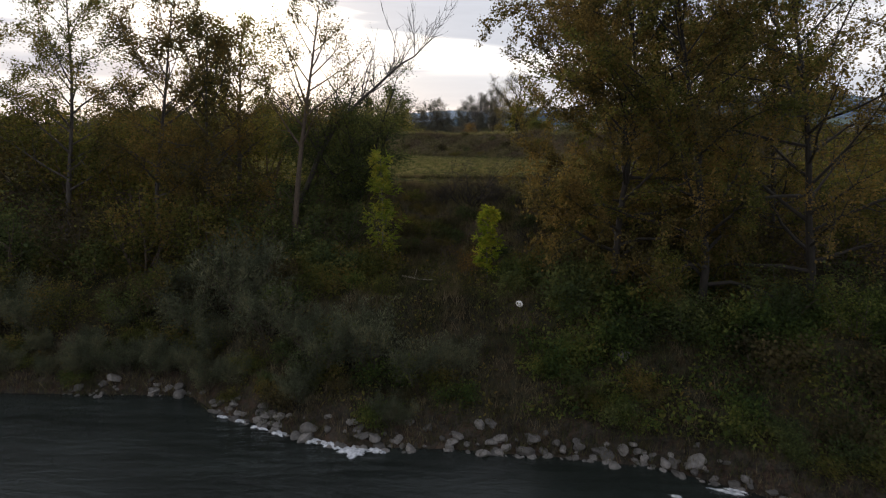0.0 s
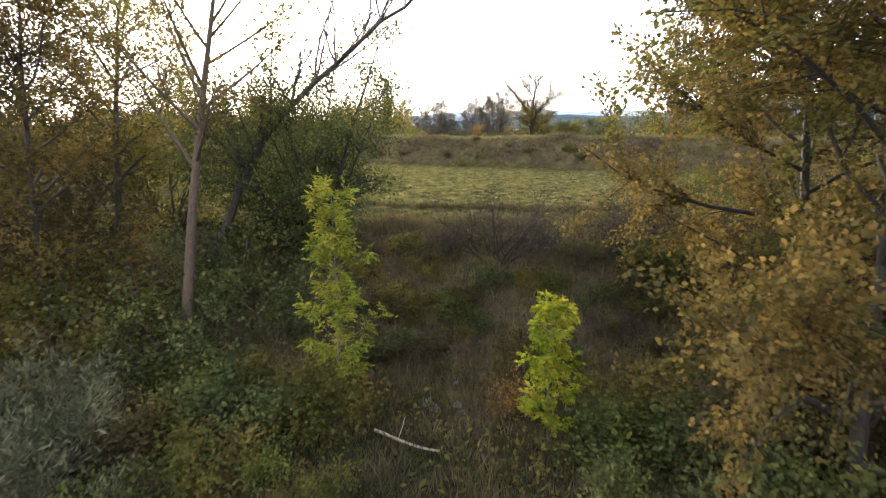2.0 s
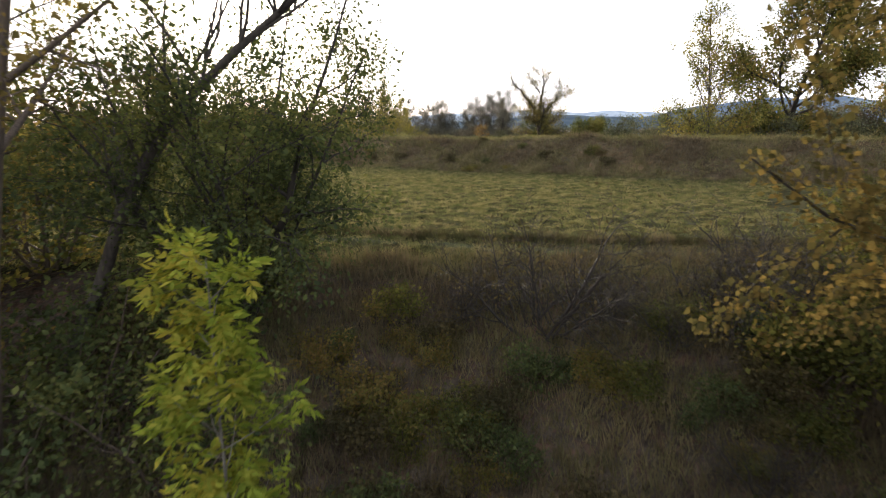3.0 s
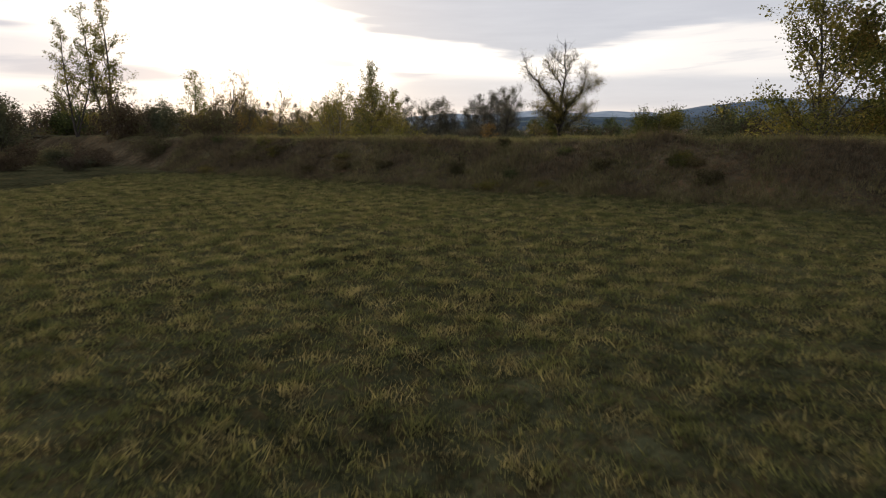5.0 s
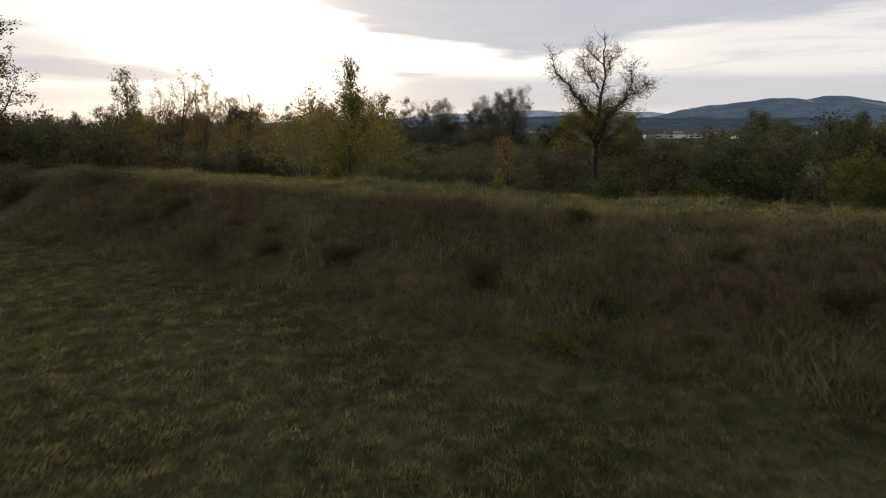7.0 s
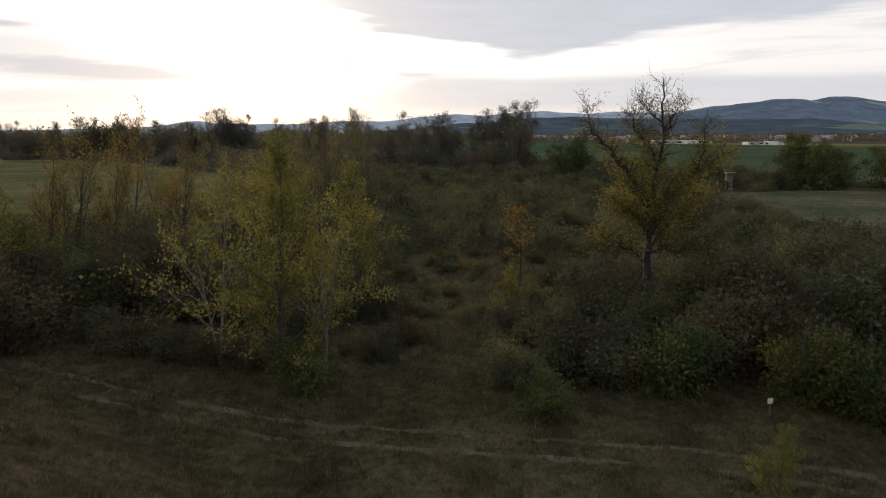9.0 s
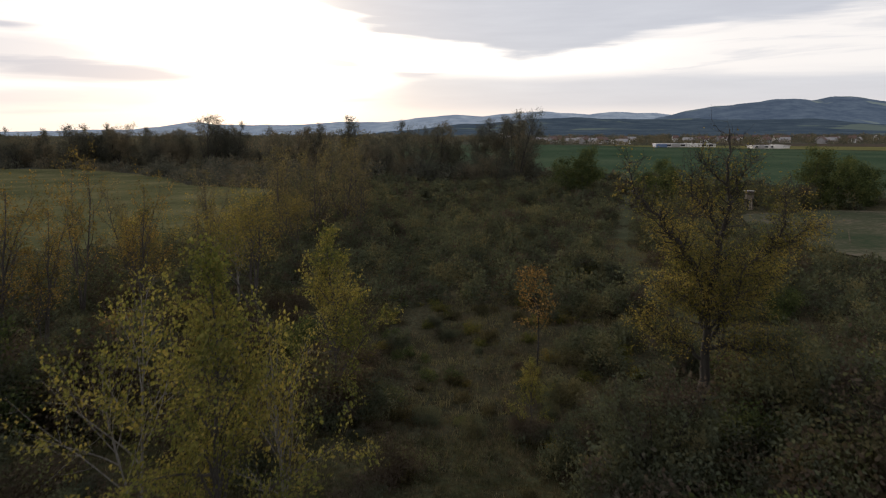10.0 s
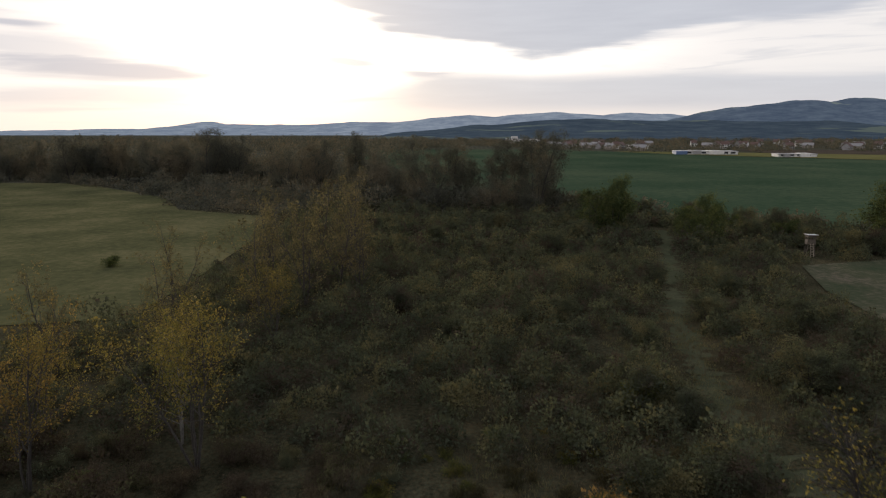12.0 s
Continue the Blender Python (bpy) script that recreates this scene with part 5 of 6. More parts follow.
for x, y, s, tall in [(44.0, 296.0, 0.8, 1.0), (47.5, 290.0, 0.7, 1.0), (56.0, 279.0, 0.8, 1.0), (60.5, 274.0, 0.7, 1.0),
                      (65.0, 266.0, 0.8, 1.0), (70.0, 258.0, 0.9, 1.0), (74.0, 252.0, 0.75, 1.0), (67.5, 240.0, 0.75, 1.0), (58.5, 246.0, 0.8, 1.0), (62.0, 252.0, 0.8, 0.9), (72.5, 235.0, 0.7, 1.0), (77.0, 233.0, 0.8, 1.0), (33.0, 305.0, 0.8, 1.0),
                      (12.8, 160.5, 0.85, 0.75), (15.6, 157.0, 0.7, 0.75), (29.5, 164.5, 0.9, 0.75), (33.5, 170.0, 0.85, 0.7), (27.5, 186.0, 0.7, 0.8), (17.6, 176.0, 0.65, 0.8), (35.5, 200.0, 0.7, 0.8), (26.5, 206.0, 0.7, 0.8), (38.0, 184.0, 0.8, 0.75), (28.5, 152.0, 0.7, 0.8), (34.0, 156.0, 0.8, 0.8), (41.0, 168.0, 0.85, 0.8), (9.5, 186.0, 0.6, 0.8), (5.0, 200.0, 0.6, 0.8), (-4.0, 178.0, 0.6, 0.75), (-12.0, 190.0, 0.65, 0.8), (1.0, 222.0, 0.7, 0.9), (14.0, 232.0, 0.75, 0.9), (22.0, 246.0, 0.8, 0.9), (-10.0, 240.0, 0.8, 0.9), (4.0, 258.0, 0.8, 0.9), (-24.0, 252.0, 0.8, 0.9), (30.0, 262.0, 0.75, 0.9)]:
    again(HAW, x, y, x * 1.3 + y, s, 0.1, tall, "dark rounded hawthorn in the thorn scrub")
FIELD_TREE = stand(plant("field_tree", "broad dark round tree at the field hedge", "tree", 95, BARK_DARK, LEAF_GREEN, 26000, 0.21, 0.42, "round trees along the field hedge", 0.02, sides=5,
                         height=10.0, r0=0.16, clear=0.05, limbs=12, reach=0.36, angle=62, rise=0.02, twigs=6, twig=0.45, shape="round", stems=4, spread=0.75, wander=0.09), 83.0, 236.0, 0.4, 1.45)
for x, y, s, tall in [(91.0, 241.0, 1.2, 1.0), (108.0, 236.0, 1.4, 1.0), (120.0, 238.0, 1.2, 1.0), (31.6, 258.5, 1.2, 1.2), (34.0, 304.0, 0.7, 0.9), (47.2, 243.0, 1.0, 1.15), (54.5, 273.0, 0.6, 0.9), (42.5, 290.0, 0.55, 0.9),
                      (62.0, 262.0, 0.55, 0.8), (70.0, 252.0, 0.6, 0.8), (97.0, 247.0, 0.8, 0.9)]:
    again(FIELD_TREE, x, y, x * 1.3, s, 0.1, tall)
rng = np.random.default_rng(94)
for k in range(95):    # brambles in the clearings
    x, y = rng.uniform(-9, 16), rng.uniform(108, 156)
    if abs(x + 1) < 1.6 and y < 120:
        continue
    again(UNDER[int(rng.choice([0, 2, 1], p=[0.45, 0.4, 0.15]))], x, y, rng.uniform(0, 6), rng.uniform(0.5, 1.25), 0.05, rng.uniform(0.7, 1.0), "low bramble bush in a grassy clearing")
for k in range(26):    # seedlings in the clearings
    x, y = rng.uniform(-8, 14), rng.uniform(112, 158)
    scrub(int(rng.choice([0, 1, 2])), x, y, rng.uniform(0.25, 0.5), 0.9)
YELLOW_BUSH = plant("levee_bush", "rounded yellow-green bush on the levee crest", "bush", 101, TWIG, LEAF_SPINDLE, 14000, 0.075, 0.15, "", 0.006, "trunk", "crown",
                    height=2.9, r0=0.04, clear=0.05, limbs=8, reach=0.32, angle=60, rise=0.02, twigs=5, twig=0.42, shape="round", stems=7, spread=0.85, wander=0.09)
stand(YELLOW_BUSH, 10.3, 75.2, 0.0, 0.98, 0.1, 0.9)
again(YELLOW_BUSH, 15.4, 78.0, 2.0, 0.9, 0.1, 1.0, "olive-green bush on the levee crest")
again(YELLOW_BUSH, 17.3, 108.9, 1.0, 1.7, 0.1, 1.15, "broad yellow-green bush beside the farm track")
again(YELLOW_BUSH, 13.4, 160.5, 1.0, 1.5, 0.1, 0.9, "rounded ochre-green bush beside the footpath")


def poplar(seed, label, leaf, height, width, leaves, bark=BARK, stems=1, size=0.13, clear=0.08, limbs=26, shape="cone", spread=0.26, wander=0.045):
    return plant("poplar", label, "tree", seed, bark, leaf, leaves, size, 0.17, "poplars behind the levee", 0.004, narrow=0.75, sides=6, height=height, r0=0.011 * height, clear=clear,
                 limbs=max(10, limbs // stems), reach=width / height * 0.86, angle=46, rise=0.06, twigs=8, twig=0.42, shape=shape, wander=wander, stems=stems, spread=spread if stems > 1 else 0.0)


P_BROAD = stand(poplar(111, "young poplar with yellow-green autumn leaves", LEAF_POPLAR, 13.0, 6.2, 15000, size=0.12, clear=0.03, limbs=34, wander=0.06), -10.1, 109.0)
P_SLIM = stand(poplar(112, "slender poplar with yellow autumn leaves", LEAF_POPLAR, 11.6, 5.6, 8500), -9.1, 125.4)
P_PALE = stand(poplar(113, "thin pale-barked poplar with sparse leaves", LEAF_POPLAR, 8.6, 5.6, 2600, BARK_PALE, 2, clear=0.3, spread=0.14), -14.4, 111.4, 0.6, 0.95, 0.05, 1.35)
P_GOLD = stand(poplar(114, "golden poplar above dark thorn scrub", LEAF_GOLD, 12.6, 5.4, 5600, stems=5, size=0.14, clear=0.36, limbs=50, shape="round", spread=0.5, wander=0.07), -21.8, 148.4)
P_FADED = stand(poplar(117, "thin fading poplar with dull brown-yellow leaves", LEAF_FADED, 12.2, 4.6, 3300, size=0.15, stems=3, limbs=36, shape="open", spread=0.34, wander=0.07), -33.5, 166.0)
P_RUST = stand(poplar(118, "orange-brown poplar above dark thorn bushes", LEAF_OCHRE, 14.0, 4.8, 3800, size=0.14, clear=0.25, stems=3, limbs=36, shape="open", spread=0.28, wander=0.07), -34.8, 131.0)
P_TALL = stand(poplar(115, "tall airy poplar on the levee's far side", LEAF_POPLAR, 15.2, 5.4, 8500, stems=2, size=0.15), -38.9, 108.4)
again(P_BROAD, 23.0, 80.8, 1.2, 1.28, label="tall yellow-green poplar beside the broad levee tree")
again(P_PALE, -8.3, 110.8, 2.0, 0.8, tall=1.5, label="thin pale poplar among dark bushes")
for src, x, y, s, tall in [(P_SLIM, -33.9, 120.2, 0.9, 1.22), (P_RUST, -32.2, 132.6, 0.72, 1.25), (P_RUST, -37.4, 131.6, 0.8, 1.15), (P_TALL, -43.2, 110.0, 0.85, 1.0),
                           (P_GOLD, -34.2, 151.0, 0.75, 1.05), (P_FADED, -43.0, 165.0, 0.9, 1.1), (P_RUST, -30.8, 143.7, 0.78, 1.28), (P_RUST, -36.8, 145.0, 0.85, 1.35),
                           (P_FADED, -28.0, 182.0, 1.14, 1.1), (P_GOLD, -24.6, 176.0, 0.74, 1.0), (P_FADED, -25.2, 192.0, 1.20, 1.1), (P_FADED, -22.6, 203.0, 1.20, 1.1), (P_FADED, -27.5, 208.0, 1.20, 1.1),
                           (P_FADED, -21.4, 213.0, 1.20, 1.15), (P_FADED, -40.5, 186.0, 0.96, 1.1), (P_FADED, -18.6, 198.0, 0.96, 1.1), (P_FADED, -33.0, 204.0, 1.08, 1.15), (P_FADED, -24.0, 222.0, 1.26, 1.15), (P_FADED, -37.0, 212.0, 1.08, 1.1),
                           (P_GOLD, -28.6, 161.9, 0.7, 1.0), (P_PALE, -24.5, 152.0, 1.0, 1.1)]:
    again(src, x, y, x + y, s, 0.05, tall)
BIRCH = stand(plant("birch", "small birch with orange-yellow leaves", "tree", 121, BARK_DARK, LEAF_ORANGE, 1250, 0.13, 0.16, "", 0.004, height=6.6, r0=0.07, clear=0.36, limbs=15, reach=0.27,
                    angle=48, rise=0.04, twigs=5, twig=0.4, shape="round", wander=0.05), 4.5, 133.2, 0.0, 1.2)
again(BIRCH, -21.1, 125.2, 2.0, 1.0, 0.05, 1.0, "small birch with orange leaves among dark bushes")
again(P_SLIM, 2.9, 123.5, 0.4, 0.38, 0.05, 1.0, "small yellow-green poplar sapling in the scrub")
again(P_SLIM, 9.9, 97.6, 1.9, 0.34, 0.05, 0.9, "small yellow sapling beside the farm track")

def lone_tree():
    """An old willow: one stout trunk that forks low, crooked limbs, a wide airy crown and a bare top."""
    r = np.random.default_rng(139)
    top = thing("lone_tree", "tall old willow with crooked limbs and thin crown", "tree")

    def bent(points, r0, r1):
        p = np.array(points, float)
        s = np.r_[0, np.cumsum(np.linalg.norm(np.diff(p, axis=0), axis=1))]
        t = np.linspace(0, s[-1], 4 * len(p))
        q = np.stack([np.interp(t, s, p[:, k]) for k in range(3)], 1)
        q[1:-1] = (q[:-2] + 2 * q[1:-1] + q[2:]) / 4
        q[1:] += r.normal(0, 0.07, (len(q) - 1, 3))
        return q, np.linspace(r0, r1, len(q))

    trunk = bent([(0, 0, -0.3), (0.05, 0, 3.0), (0.1, 0.1, 6.2), (0.15, 0.1, 9.4), (0.35, 0, 12.0), (0.75, -0.1, 14.6), (0.5, 0, 16.4), (0.6, 0.2, 18.9)], 0.34, 0.03)
    limbs = [
        bent([(0.05, 0.1, 8.6), (-0.5, 0.3, 10.4), (-1.5, 0.7, 12.2), (-2.5, 1.0, 13.5), (-3.4, 1.2, 14.6), (-4.3, 1.3, 15.6), (-4.2, 1.3, 17.2)], 0.22, 0.02),
        bent([(0.1, 0, 8.4), (0.7, -0.4, 9.4), (1.5, -0.9, 10.9), (2.7, -1.2, 12.3), (3.5, -1.3, 12.8), (4.7, -1.4, 13.8)], 0.19, 0.02),
        bent([(2.6, -1.2, 12.2), (2.9, -1.6, 13.6), (2.8, -1.8, 15.8)], 0.08, 0.012),
        bent([(0.1, 0, 6.3), (1.0, 0.5, 7.4), (2.1, 0.9, 8.4), (3.2, 1.1, 9.6), (4.2, 1.3, 10.6)], 0.15, 0.015),
        bent([(0.2, 0, 13.3), (-0.6, -0.3, 14.3), (-1.5, -0.5, 15.4), (-1.4, -0.6, 16.8)], 0.11, 0.012),
        bent([(0.7, 0, 14.8), (1.4, 0.3, 16.2), (2.2, 0.5, 17.3)], 0.09, 0.01),
        bent([(0.6, 0, 15.6), (-0.4, -0.2, 16.6), (-1.2, -0.3, 17.2)], 0.07, 0.01),
        bent([(0.05, 0, 7.6), (-1.0, -0.6, 9.0), (-2.0, -1.1, 9.6), (-3.0, -1.4, 10.4)], 0.13, 0.015),
        bent([(0.05, 0.2, 7.0), (-0.3, 1.4, 8.6), (-0.5, 2.8, 10.4), (-0.2, 3.8, 12.4)], 0.16, 0.015),
        bent([(0.1, -0.2, 7.3), (0.5, -1.5, 8.8), (0.4, -2.8, 10.2), (0.2, -3.6, 12.2)], 0.16, 0.015),
        bent([(0.05, 0, 5.9), (0.7, -0.6, 6.3), (2.0, -1.4, 6.4), (3.4, -2.0, 6.8)], 0.15, 0.02),
        bent([(0.05, 0, 5.2), (-0.9, 0.3, 6.0), (-2.2, 0.6, 6.4), (-3.2, 0.8, 7.4)], 0.11, 0.015),
    ]
    carriers = []
    for n_, (pts, rad) in enumerate([trunk] + limbs):
        twigs = []
        first = 12 if n_ == 0 else 3
        for i in range(first, len(pts) - 1):
            for _ in range(5):
                d = off_axis(r, pts[i + 1] - pts[i] + (0, 0, 0.1), radians(r.uniform(30, 75)), r.uniform(0, 6.28))
                bp, br = shoot(r, pts[i], d, r.uniform(0.7, 1.9), max(0.016, rad[i] * 0.35), 0.006, 5, 0.16, 0.07)
                twigs.append((bp, br))
                carriers.append(bp)
                for _ in range(4):
                    k = int(r.integers(1, 5))
                    tp, tr = shoot(r, bp[k], off_axis(r, bp[k + 1 if k < 5 else k] - bp[k - 1], radians(r.uniform(25, 60)), r.uniform(0, 6.28)), r.uniform(0.3, 0.9), 0.011, 0.004, 3, 0.14, 0.06)
                    twigs.append((tp, tr))
                    carriers.append(tp)
        name = "limb" if n_ else "trunk"
        link(name, tubes(name, [(pts, rad)] + twigs, 6 if n_ else 9), BARK_DARK, top)
    carriers = [c for c in carriers if r.random() < np.interp(c[-1][2], [5, 8, 11, 14, 17], [0.4, 0.75, 0.9, 0.5, 0.12])]
    low = leaves_on(r, carriers, 36000, 0.115, 0.058, 0.28, 0.5)
    link("crown", quad_mesh("crown", low), LEAF_LONE, top)
    return top


stand(lone_tree(), 12.4, 122.6, 0.0, 1.0, 0.05, 0.93)
LEVEE_TREE = plant("levee_tree", "broad dark tree at the end of the levee", "tree", 132, BARK_DARK, LEAF_OLIVE, 34000, 0.24, 0.42, height=19.0, r0=0.34, clear=0.10, limbs=30, reach=0.40,
                   angle=62, rise=0.03, twigs=8, twig=0.4, shape="round", wander=0.08, sides=7)
stand(LEVEE_TREE, 29.5, 83.5, 0.5, 1.05)
again(LEVEE_TREE, 41.0, 80.0, 2.5, 0.85, label="dark broad tree beside the levee")

# ---- far trees ----
FAR = [
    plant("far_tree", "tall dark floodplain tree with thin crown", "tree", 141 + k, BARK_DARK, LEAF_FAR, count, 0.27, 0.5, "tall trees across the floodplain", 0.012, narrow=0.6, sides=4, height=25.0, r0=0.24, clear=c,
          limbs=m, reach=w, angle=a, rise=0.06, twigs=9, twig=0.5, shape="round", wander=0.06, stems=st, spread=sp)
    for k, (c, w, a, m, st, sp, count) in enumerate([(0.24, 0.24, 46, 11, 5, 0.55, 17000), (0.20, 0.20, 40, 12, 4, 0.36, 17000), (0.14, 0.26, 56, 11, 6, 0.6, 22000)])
]
stand(FAR[0], -15.0, 310.0, 0, 0.98)
stand(FAR[1], 6.0, 306.0, 1, 0.92)
stand(FAR[2], -30.0, 322.0, 2, 0.8, 0.05, 0.9)
for kind, x, y, s, tall in [(0, 17.5, 296.0, 1.0, 1.12), (1, 12.0, 303.0, 0.95, 1.0), (0, -8.0, 316.0, 0.9, 1.0), (2, -3.0, 318.0, 0.7, 1.0), (1, -44.9, 342.0, 0.95, 1.05), (0, -22.0, 330.0, 0.75, 1.0), (1, 21.0, 312.0, 0.9, 1.0), (2, 0.0, 300.0, 0.5, 0.8),
                           (2, 118, 232, 0.7, 1.0), (2, -18.0, 298.0, 0.5, 0.8), (0, -10.0, 292.0, 0.55, 0.8), (2, 3.0, 288.0, 0.5, 0.8), (0, 9.0, 292.0, 0.62, 0.85), (2, 14.0, 287.0, 0.45, 0.8), (1, -26.0, 304.0, 0.62, 0.9), (0, -36.0, 312.0, 0.6, 0.9), (2, 22.5, 300.0, 0.5, 0.8)]:
    again(FAR[kind], x, y, x, s, 0.05, tall)
rng = np.random.default_rng(151)
for k in range(70):
    f = k / 69
    x = -330 + 290 * f + rng.normal(0, 7)
    y = float(np.interp(x, [-330, -190, -110, -60, -40], [410, 402, 385, 345, 335])) + abs(rng.normal(0, 14))
    again(FAR[int(rng.integers(0, 3))], x, y, k * 1.3, float(rng.uniform(0.45, 1.0)), 0.05, rng.uniform(0.8, 1.1))
for x, y, s in [(-114.5, 374, 1.16), (-104, 378, 1.02), (-190, 397, 1.0), (-170, 398, 1.02), (-69, 335, 0.9), (-57, 335, 0.85)]:
    again(FAR[0], x, y, x, s)


def clumps(name, label, spots, seed, mat, leaf, dense):
    """Uncounted bushes or distant woods as one body of leaves."""
    r = np.random.default_rng(seed)
    quads = []
    for x, y, w, h in spots:
        k = int(dense * w * h)
        p = r.normal(0, 1, (k, 3))
        p /= np.linalg.norm(p, axis=1)[:, None]
        p *= r.uniform(0.5, 1.0, (k, 1)) ** 0.5
        p[:, 2] = np.abs(p[:, 2])
        lobes = 1 + 0.22 * np.sin(p[:, 0] * 6 + x) * np.cos(p[:, 1] * 6 + y)
        quads.append(leaf_quads(r, p * lobes[:, None] * (w / 2, w / 2, h) + (x, y, -3.5), p, leaf, leaf * 0.65))
    return tagged(link(name, quad_mesh(name, np.concatenate(quads)), mat), label, "woods", kind="stuff")


r = np.random.default_rng(161)
spots = []
for k in range(120):   # fringe of bushes at the far side of the hay field
    x = r.uniform(-330, -52)
    y = float(np.interp(x, [-330, -190, -113, -92, -58, -50], [386, 394, 334, 300, 284, 280])) + abs(r.normal(2, 5))
    spots.append((x, y, r.uniform(5, 11), r.uniform(2.5, 5)))
for k in range(150):   # dark wood behind the hay field
    x = r.uniform(-420, -40)
    y = float(np.interp(x, [-420, -190, -110, -60, -40], [408, 404, 384, 348, 338])) + r.uniform(0, 60)
    spots.append((x, y, r.uniform(10, 19), r.uniform(7, 15)))
for k in range(190):   # thicket between the fringe and the tall trees
    x = r.uniform(-140, -20)
    y = r.uniform(300, 380)
    if x < -90 and y < float(np.interp(x, [-178, -113, -92], [390, 336, 302])):
        continue
    spots.append((x, y, r.uniform(6, 12), r.uniform(3.5, 8)))
for k in range(80):    # hedge along the crop field
    f = k / 79
    x = float(np.interp(f, [0, 0.3, 0.5, 0.7, 1.0], [24, 40, 60, 95, 190])) + r.normal(0, 1.5)
    y = float(np.interp(x, [24, 40, 60, 95, 190], [312, 301, 272, 255, 226])) + r.normal(-2, 2)
    spots.append((x, y, r.uniform(4.5, 8), r.uniform(2.6, 5.0)))
for k in range(60):    # thicket under the tall trees
    spots.append((r.uniform(-50, 26), r.uniform(288, 330), r.uniform(5, 11), r.uniform(3, 8.5)))
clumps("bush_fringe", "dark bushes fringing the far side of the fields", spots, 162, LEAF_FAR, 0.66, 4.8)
spots = [(r.uniform(-1100, -60), r.uniform(430, 1300), r.uniform(14, 34), r.uniform(8, 17)) for _ in range(420)]
spots += [(r.uniform(-250, 900), r.uniform(990, 1500), r.uniform(10, 34), r.uniform(5, 11)) for _ in range(620)]
spots += [(r.uniform(90, 720), r.uniform(830, 1000), r.uniform(6, 15), r.uniform(4, 8)) for _ in range(170)]
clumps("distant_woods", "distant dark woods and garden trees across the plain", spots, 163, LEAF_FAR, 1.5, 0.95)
scrub(3, -66.0, 214.5, 1.1, 0.9, "lone dark round bush in the mown hay field").location.z += 0.16


# ---- built things ----
def box(bm, x0, y0, z0, x1, y1, z1):
    m = Matrix.Translation(((x0 + x1) / 2, (y0 + y1) / 2, (z0 + z1) / 2)) @ Matrix.Diagonal((abs(x1 - x0), abs(y1 - y0), abs(z1 - z0), 1))
    return bmesh.ops.create_cube(bm, size=1.0, matrix=m)["verts"]


def bar(name, a, b, w, mat, parent, label=""):
    """A square timber from a to b."""
    a, b = Vector(a), Vector(b)
    bm = bmesh.new()
    bmesh.ops.create_cube(bm, size=1.0, matrix=Matrix.Diagonal((w, w, (b - a).length, 1)))
    bmesh.ops.bevel(bm, geom=bm.edges[:], offset=w * 0.12, segments=1, affect="EDGES")
    bmesh.ops.transform(bm, matrix=Matrix.Translation((a + b) / 2) @ (b - a).to_track_quat("Z", "Y").to_matrix().to_4x4(), verts=bm.verts)
    return part(name, bm, mat, parent, label)


def hunting_stand():
    top = thing("hunting_stand", "wooden hunting stand on stilts beside the hedge", "hunting stand")
    for sx in (-1, 1):
        for sy in (-1, 1):
            bar("leg", (sx * 0.75, sy * 0.75, -0.2), (sx * 0.6, sy * 0.6, 2.35), 0.12, WOOD_DARK, top)
        bar("brace", (sx * 0.72, -0.7, 0.4), (sx * 0.64, 0.65, 2.0), 0.07, WOOD_DARK, top)
    bar("brace", (-0.72, 0.7, 0.4), (0.62, 0.64, 2.0), 0.07, WOOD_DARK, top)
    bm = bmesh.new()
    box(bm, -0.8, -0.8, 2.35, 0.8, 0.8, 2.43)
    part("platform", bm, WOOD_DARK, top)
    for k in range(4):
        bm = bmesh.new()
        box(bm, -0.74, -0.03, 0.0, 0.74, 0.03, 0.85)
        box(bm, -0.74, -0.03, 1.28, 0.74, 0.03, 1.6)
        box(bm, -0.74, -0.03, 0.85, -0.6, 0.03, 1.28)
        box(bm, 0.6, -0.03, 0.85, 0.74, 0.03, 1.28)
        w = part("cabin_wall", bm, WOOD_DARK, top)
        w.matrix_basis = pose(0, 0, 2.43, 0, 0, 90 * k) @ pose(0, 0.71, 0)
    bm = bmesh.new()
    vs = box(bm, -0.98, -1.05, 4.06, 0.98, 1.0, 4.16)
    for v in vs:
        v.co.z += 0.12 * (v.co.y < 0)
    part("roof", bm, ROOF_SHEET, top, "pale sheet roof")
    ladder = new("ladder")
    ladder.parent = top
    for sx in (-0.27, 0.27):
        bar("rail", (sx, -1.65, -0.1), (sx, -0.82, 2.5), 0.07, WOOD_PALE, ladder)
    for k in range(8):
        f = (k + 0.8) / 8.5
        bar("rung", (-0.32, -1.68 + 0.83 * f, 0.0 + 2.5 * f), (0.32, -1.68 + 0.83 * f, 2.5 * f), 0.06, WOOD_PALE, ladder)
    top.matrix_basis = pose(63.6, 231.5, -3.5, 0, 0, -8)
    return top


hunting_stand()

mark = thing("marker_post", "short stake with a white cap by the track", "post")
bar("stake", (0, 0, -0.2), (0.03, 0, 0.85), 0.06, WOOD_DARK, mark)
bm = bmesh.new()
vs = box(bm, -0.11, -0.06, 0.82, 0.13, 0.06, 1.06)
bmesh.ops.bevel(bm, geom=bm.edges[:], offset=0.02, segments=2, affect="EDGES")
part("cap", bm, WALL_WHITE, mark, "white cap")
stand(mark, 13.9, 106.6, 0.3)


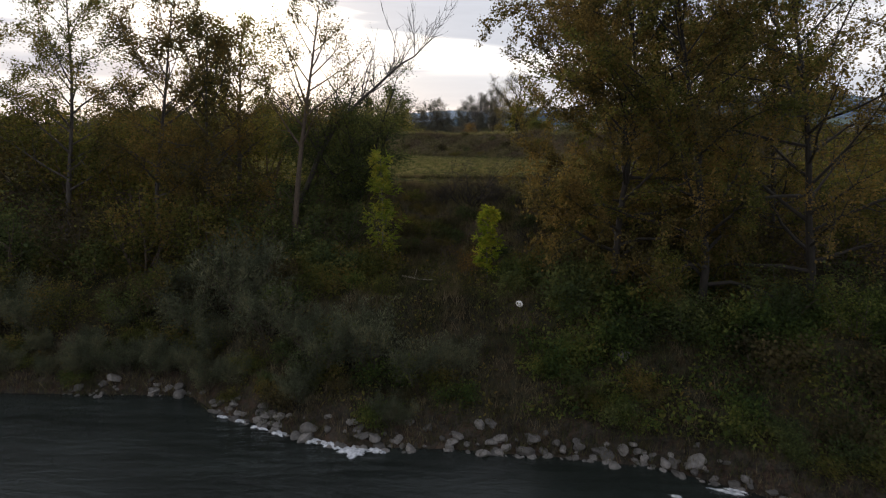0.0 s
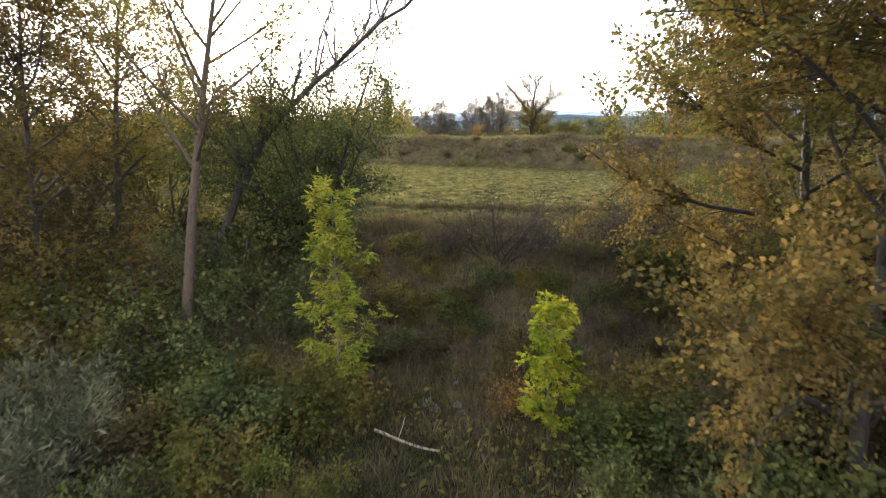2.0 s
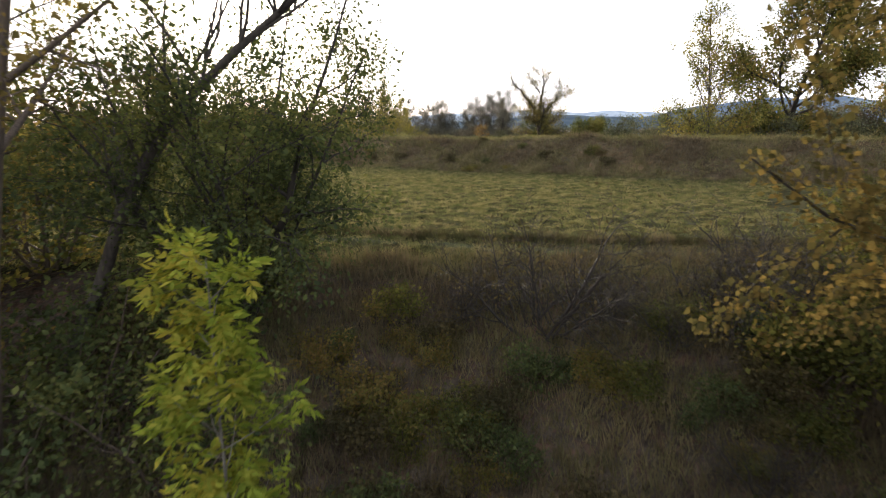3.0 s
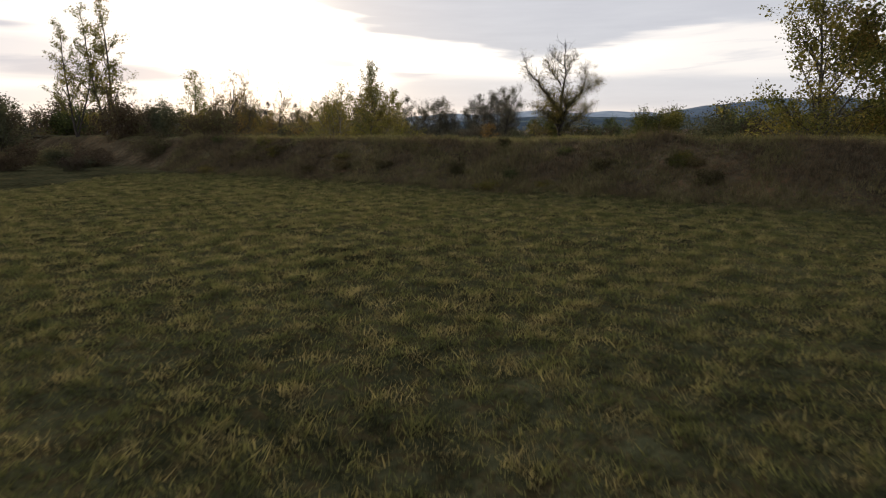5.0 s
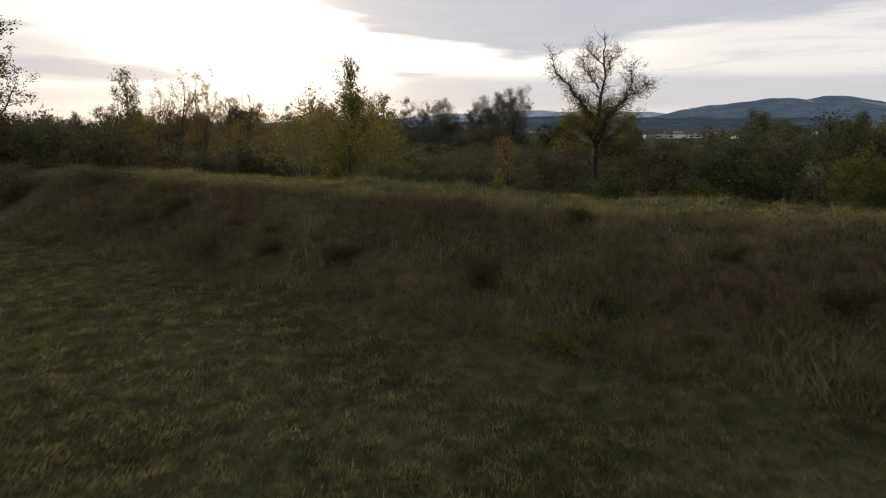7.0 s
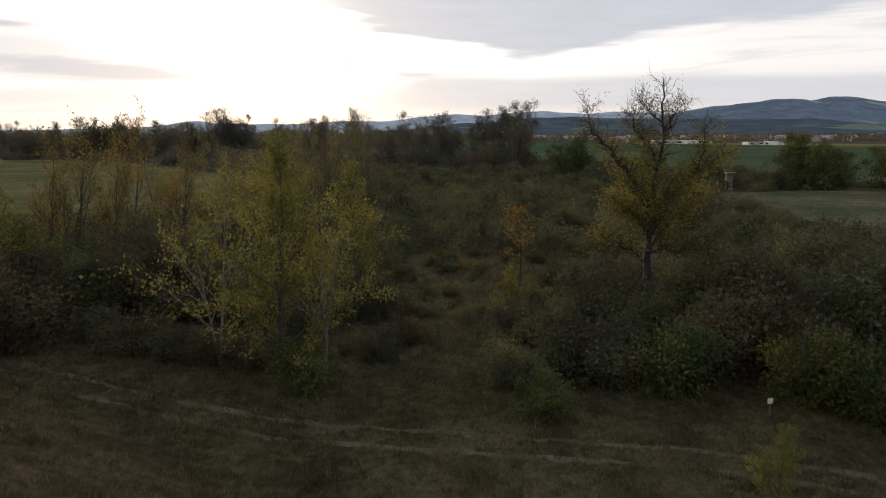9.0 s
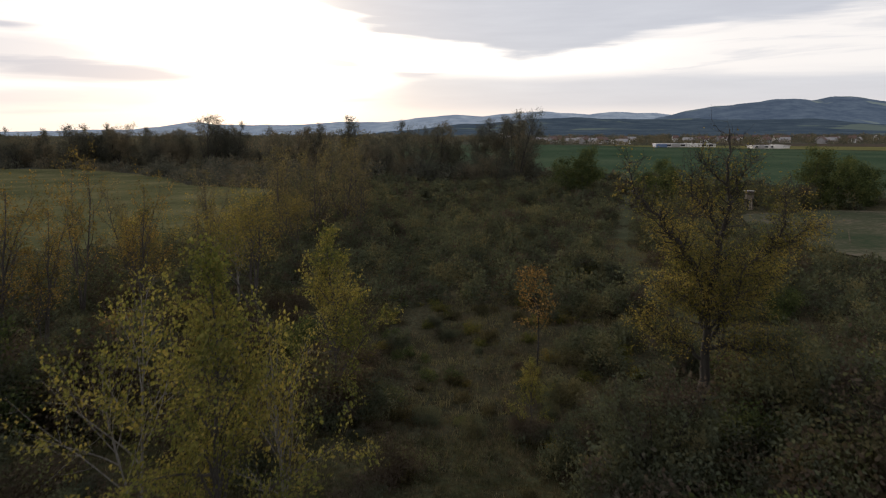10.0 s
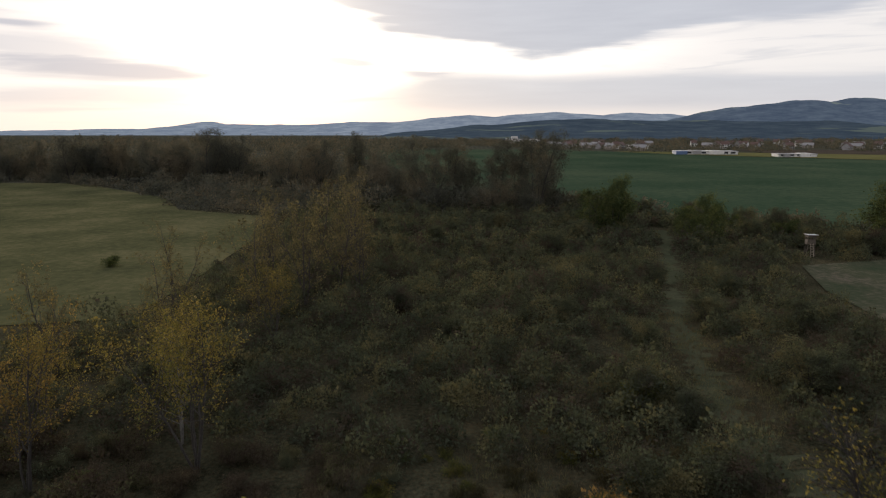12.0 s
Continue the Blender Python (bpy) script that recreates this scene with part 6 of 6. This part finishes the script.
def house(kind):
    """A small gabled house with windows and a door."""
    wall, roof = [(WALL_GREY, ROOF_TILE), (WALL_BUFF, ROOF_GREY), (WALL_WHITE, ROOF_TILE)][kind]
    w, d, h, g = [(11, 9, 5.0, 3.6), (13, 9, 4.2, 3.2), (9, 8, 5.6, 3.8)][kind]
    top = thing("house", ["grey house with a brown tiled roof", "buff house with a grey roof", "narrow white house with a brown roof"][kind], "house", "houses of the village")
    bm = bmesh.new()
    box(bm, -w / 2, -d / 2, 0, w / 2, d / 2, h)
    for sx in (-1, 1):
        bm.faces.new([bm.verts.new(p) for p in ((sx * w / 2, -d / 2, h), (sx * w / 2, d / 2, h), (sx * w / 2, 0, h + g))])
    part("wall", bm, wall, top)
    bm = bmesh.new()
    for sy in (-1, 1):
        a = [(-w / 2 - 0.5, sy * (d / 2 + 0.6), h - 0.4), (w / 2 + 0.5, sy * (d / 2 + 0.6), h - 0.4), (w / 2 + 0.5, 0, h + g + 0.05), (-w / 2 - 0.5, 0, h + g + 0.05)]
        low = [bm.verts.new(p) for p in a]
        high = [bm.verts.new((p[0], p[1], p[2] + 0.25)) for p in a]
        bm.faces.new(low), bm.faces.new(high)
        for i in range(4):
            bm.faces.new((low[i], low[(i + 1) % 4], high[(i + 1) % 4], high[i]))
    rf = part("roof", bm, roof, top)
    bm = bmesh.new()
    box(bm, w * 0.2, 0.6, h + g * 0.4, w * 0.2 + 0.8, 1.4, h + g + 1.0)
    part("chimney", bm, ROOF_TILE, rf)
    for k in range(4):
        for z in (1.0, 3.4) if h > 4.5 else (1.0,):
            bm = bmesh.new()
            x = -w / 2 + w * (k + 0.5) / 4
            box(bm, x - 0.6, -d / 2 - 0.06, z, x + 0.6, -d / 2 + 0.02, z + 1.4)
            part("window", bm, PANE, top)
    return top


r = np.random.default_rng(171)
HOUSES = [house(k) for k in range(3)]
for k in range(64):
    x = r.uniform(110, 760)
    m = pose(x, 880 + 0.12 * abs(x - 200) + r.uniform(0, 340), -3.6, 0, 0, r.uniform(-60, 60))
    if k < 3:
        HOUSES[k].matrix_basis = m
    else:
        copy_thing(HOUSES[k % 3], m)


def hall(x, y, length, depth, height, turn, label, wings):
    """A long low industrial hall with a window band and roof units."""
    top = thing("industrial_hall", label, "building", "halls at the edge of the village")
    bm = bmesh.new()
    box(bm, 0, 0, 0, length, depth, height)
    part("wall", bm, WALL_WHITE, top)
    bm = bmesh.new()
    box(bm, -0.5, -0.5, height, length + 0.5, depth + 0.5, height + 0.6)
    part("roof", bm, ROOF_SHEET, top)
    for k in range(int(length / 7)):
        bm = bmesh.new()
        box(bm, 2 + 7 * k, -0.12, 1.4, 6.5 + 7 * k, 0.05, 3.2)
        part("window", bm, PANE, top)
    for a, b, h, mat in wings:
        bm = bmesh.new()
        box(bm, a, -3.0, 0, b, depth * 0.6, h)
        part("wing", bm, mat, top)
    top.matrix_basis = pose(x, y, -3.6, 0, 0, turn)
    return top


hall(206, 764, 58, 26, 3.2, -6, "long white industrial hall with a blue wing", [(-2, 9, 3.7, WALL_BLUE), (14, 22, 4.4, WALL_GREY), (30, 44, 4.2, WALL_WHITE)])
hall(277, 702, 33, 16, 2.8, -4, "white industrial hall beside the stubble field", [(18, 26, 4.0, WALL_WHITE), (4, 9, 3.6, WALL_GREY)])
hall(60, 1260, 60, 24, 9, 0, "white works building in the village", [(10, 20, 14, WALL_WHITE)])
hall(205, 960, 26, 12, 5, 3, "low white shed at the village edge", [(3, 9, 6, ROOF_SHEET)])
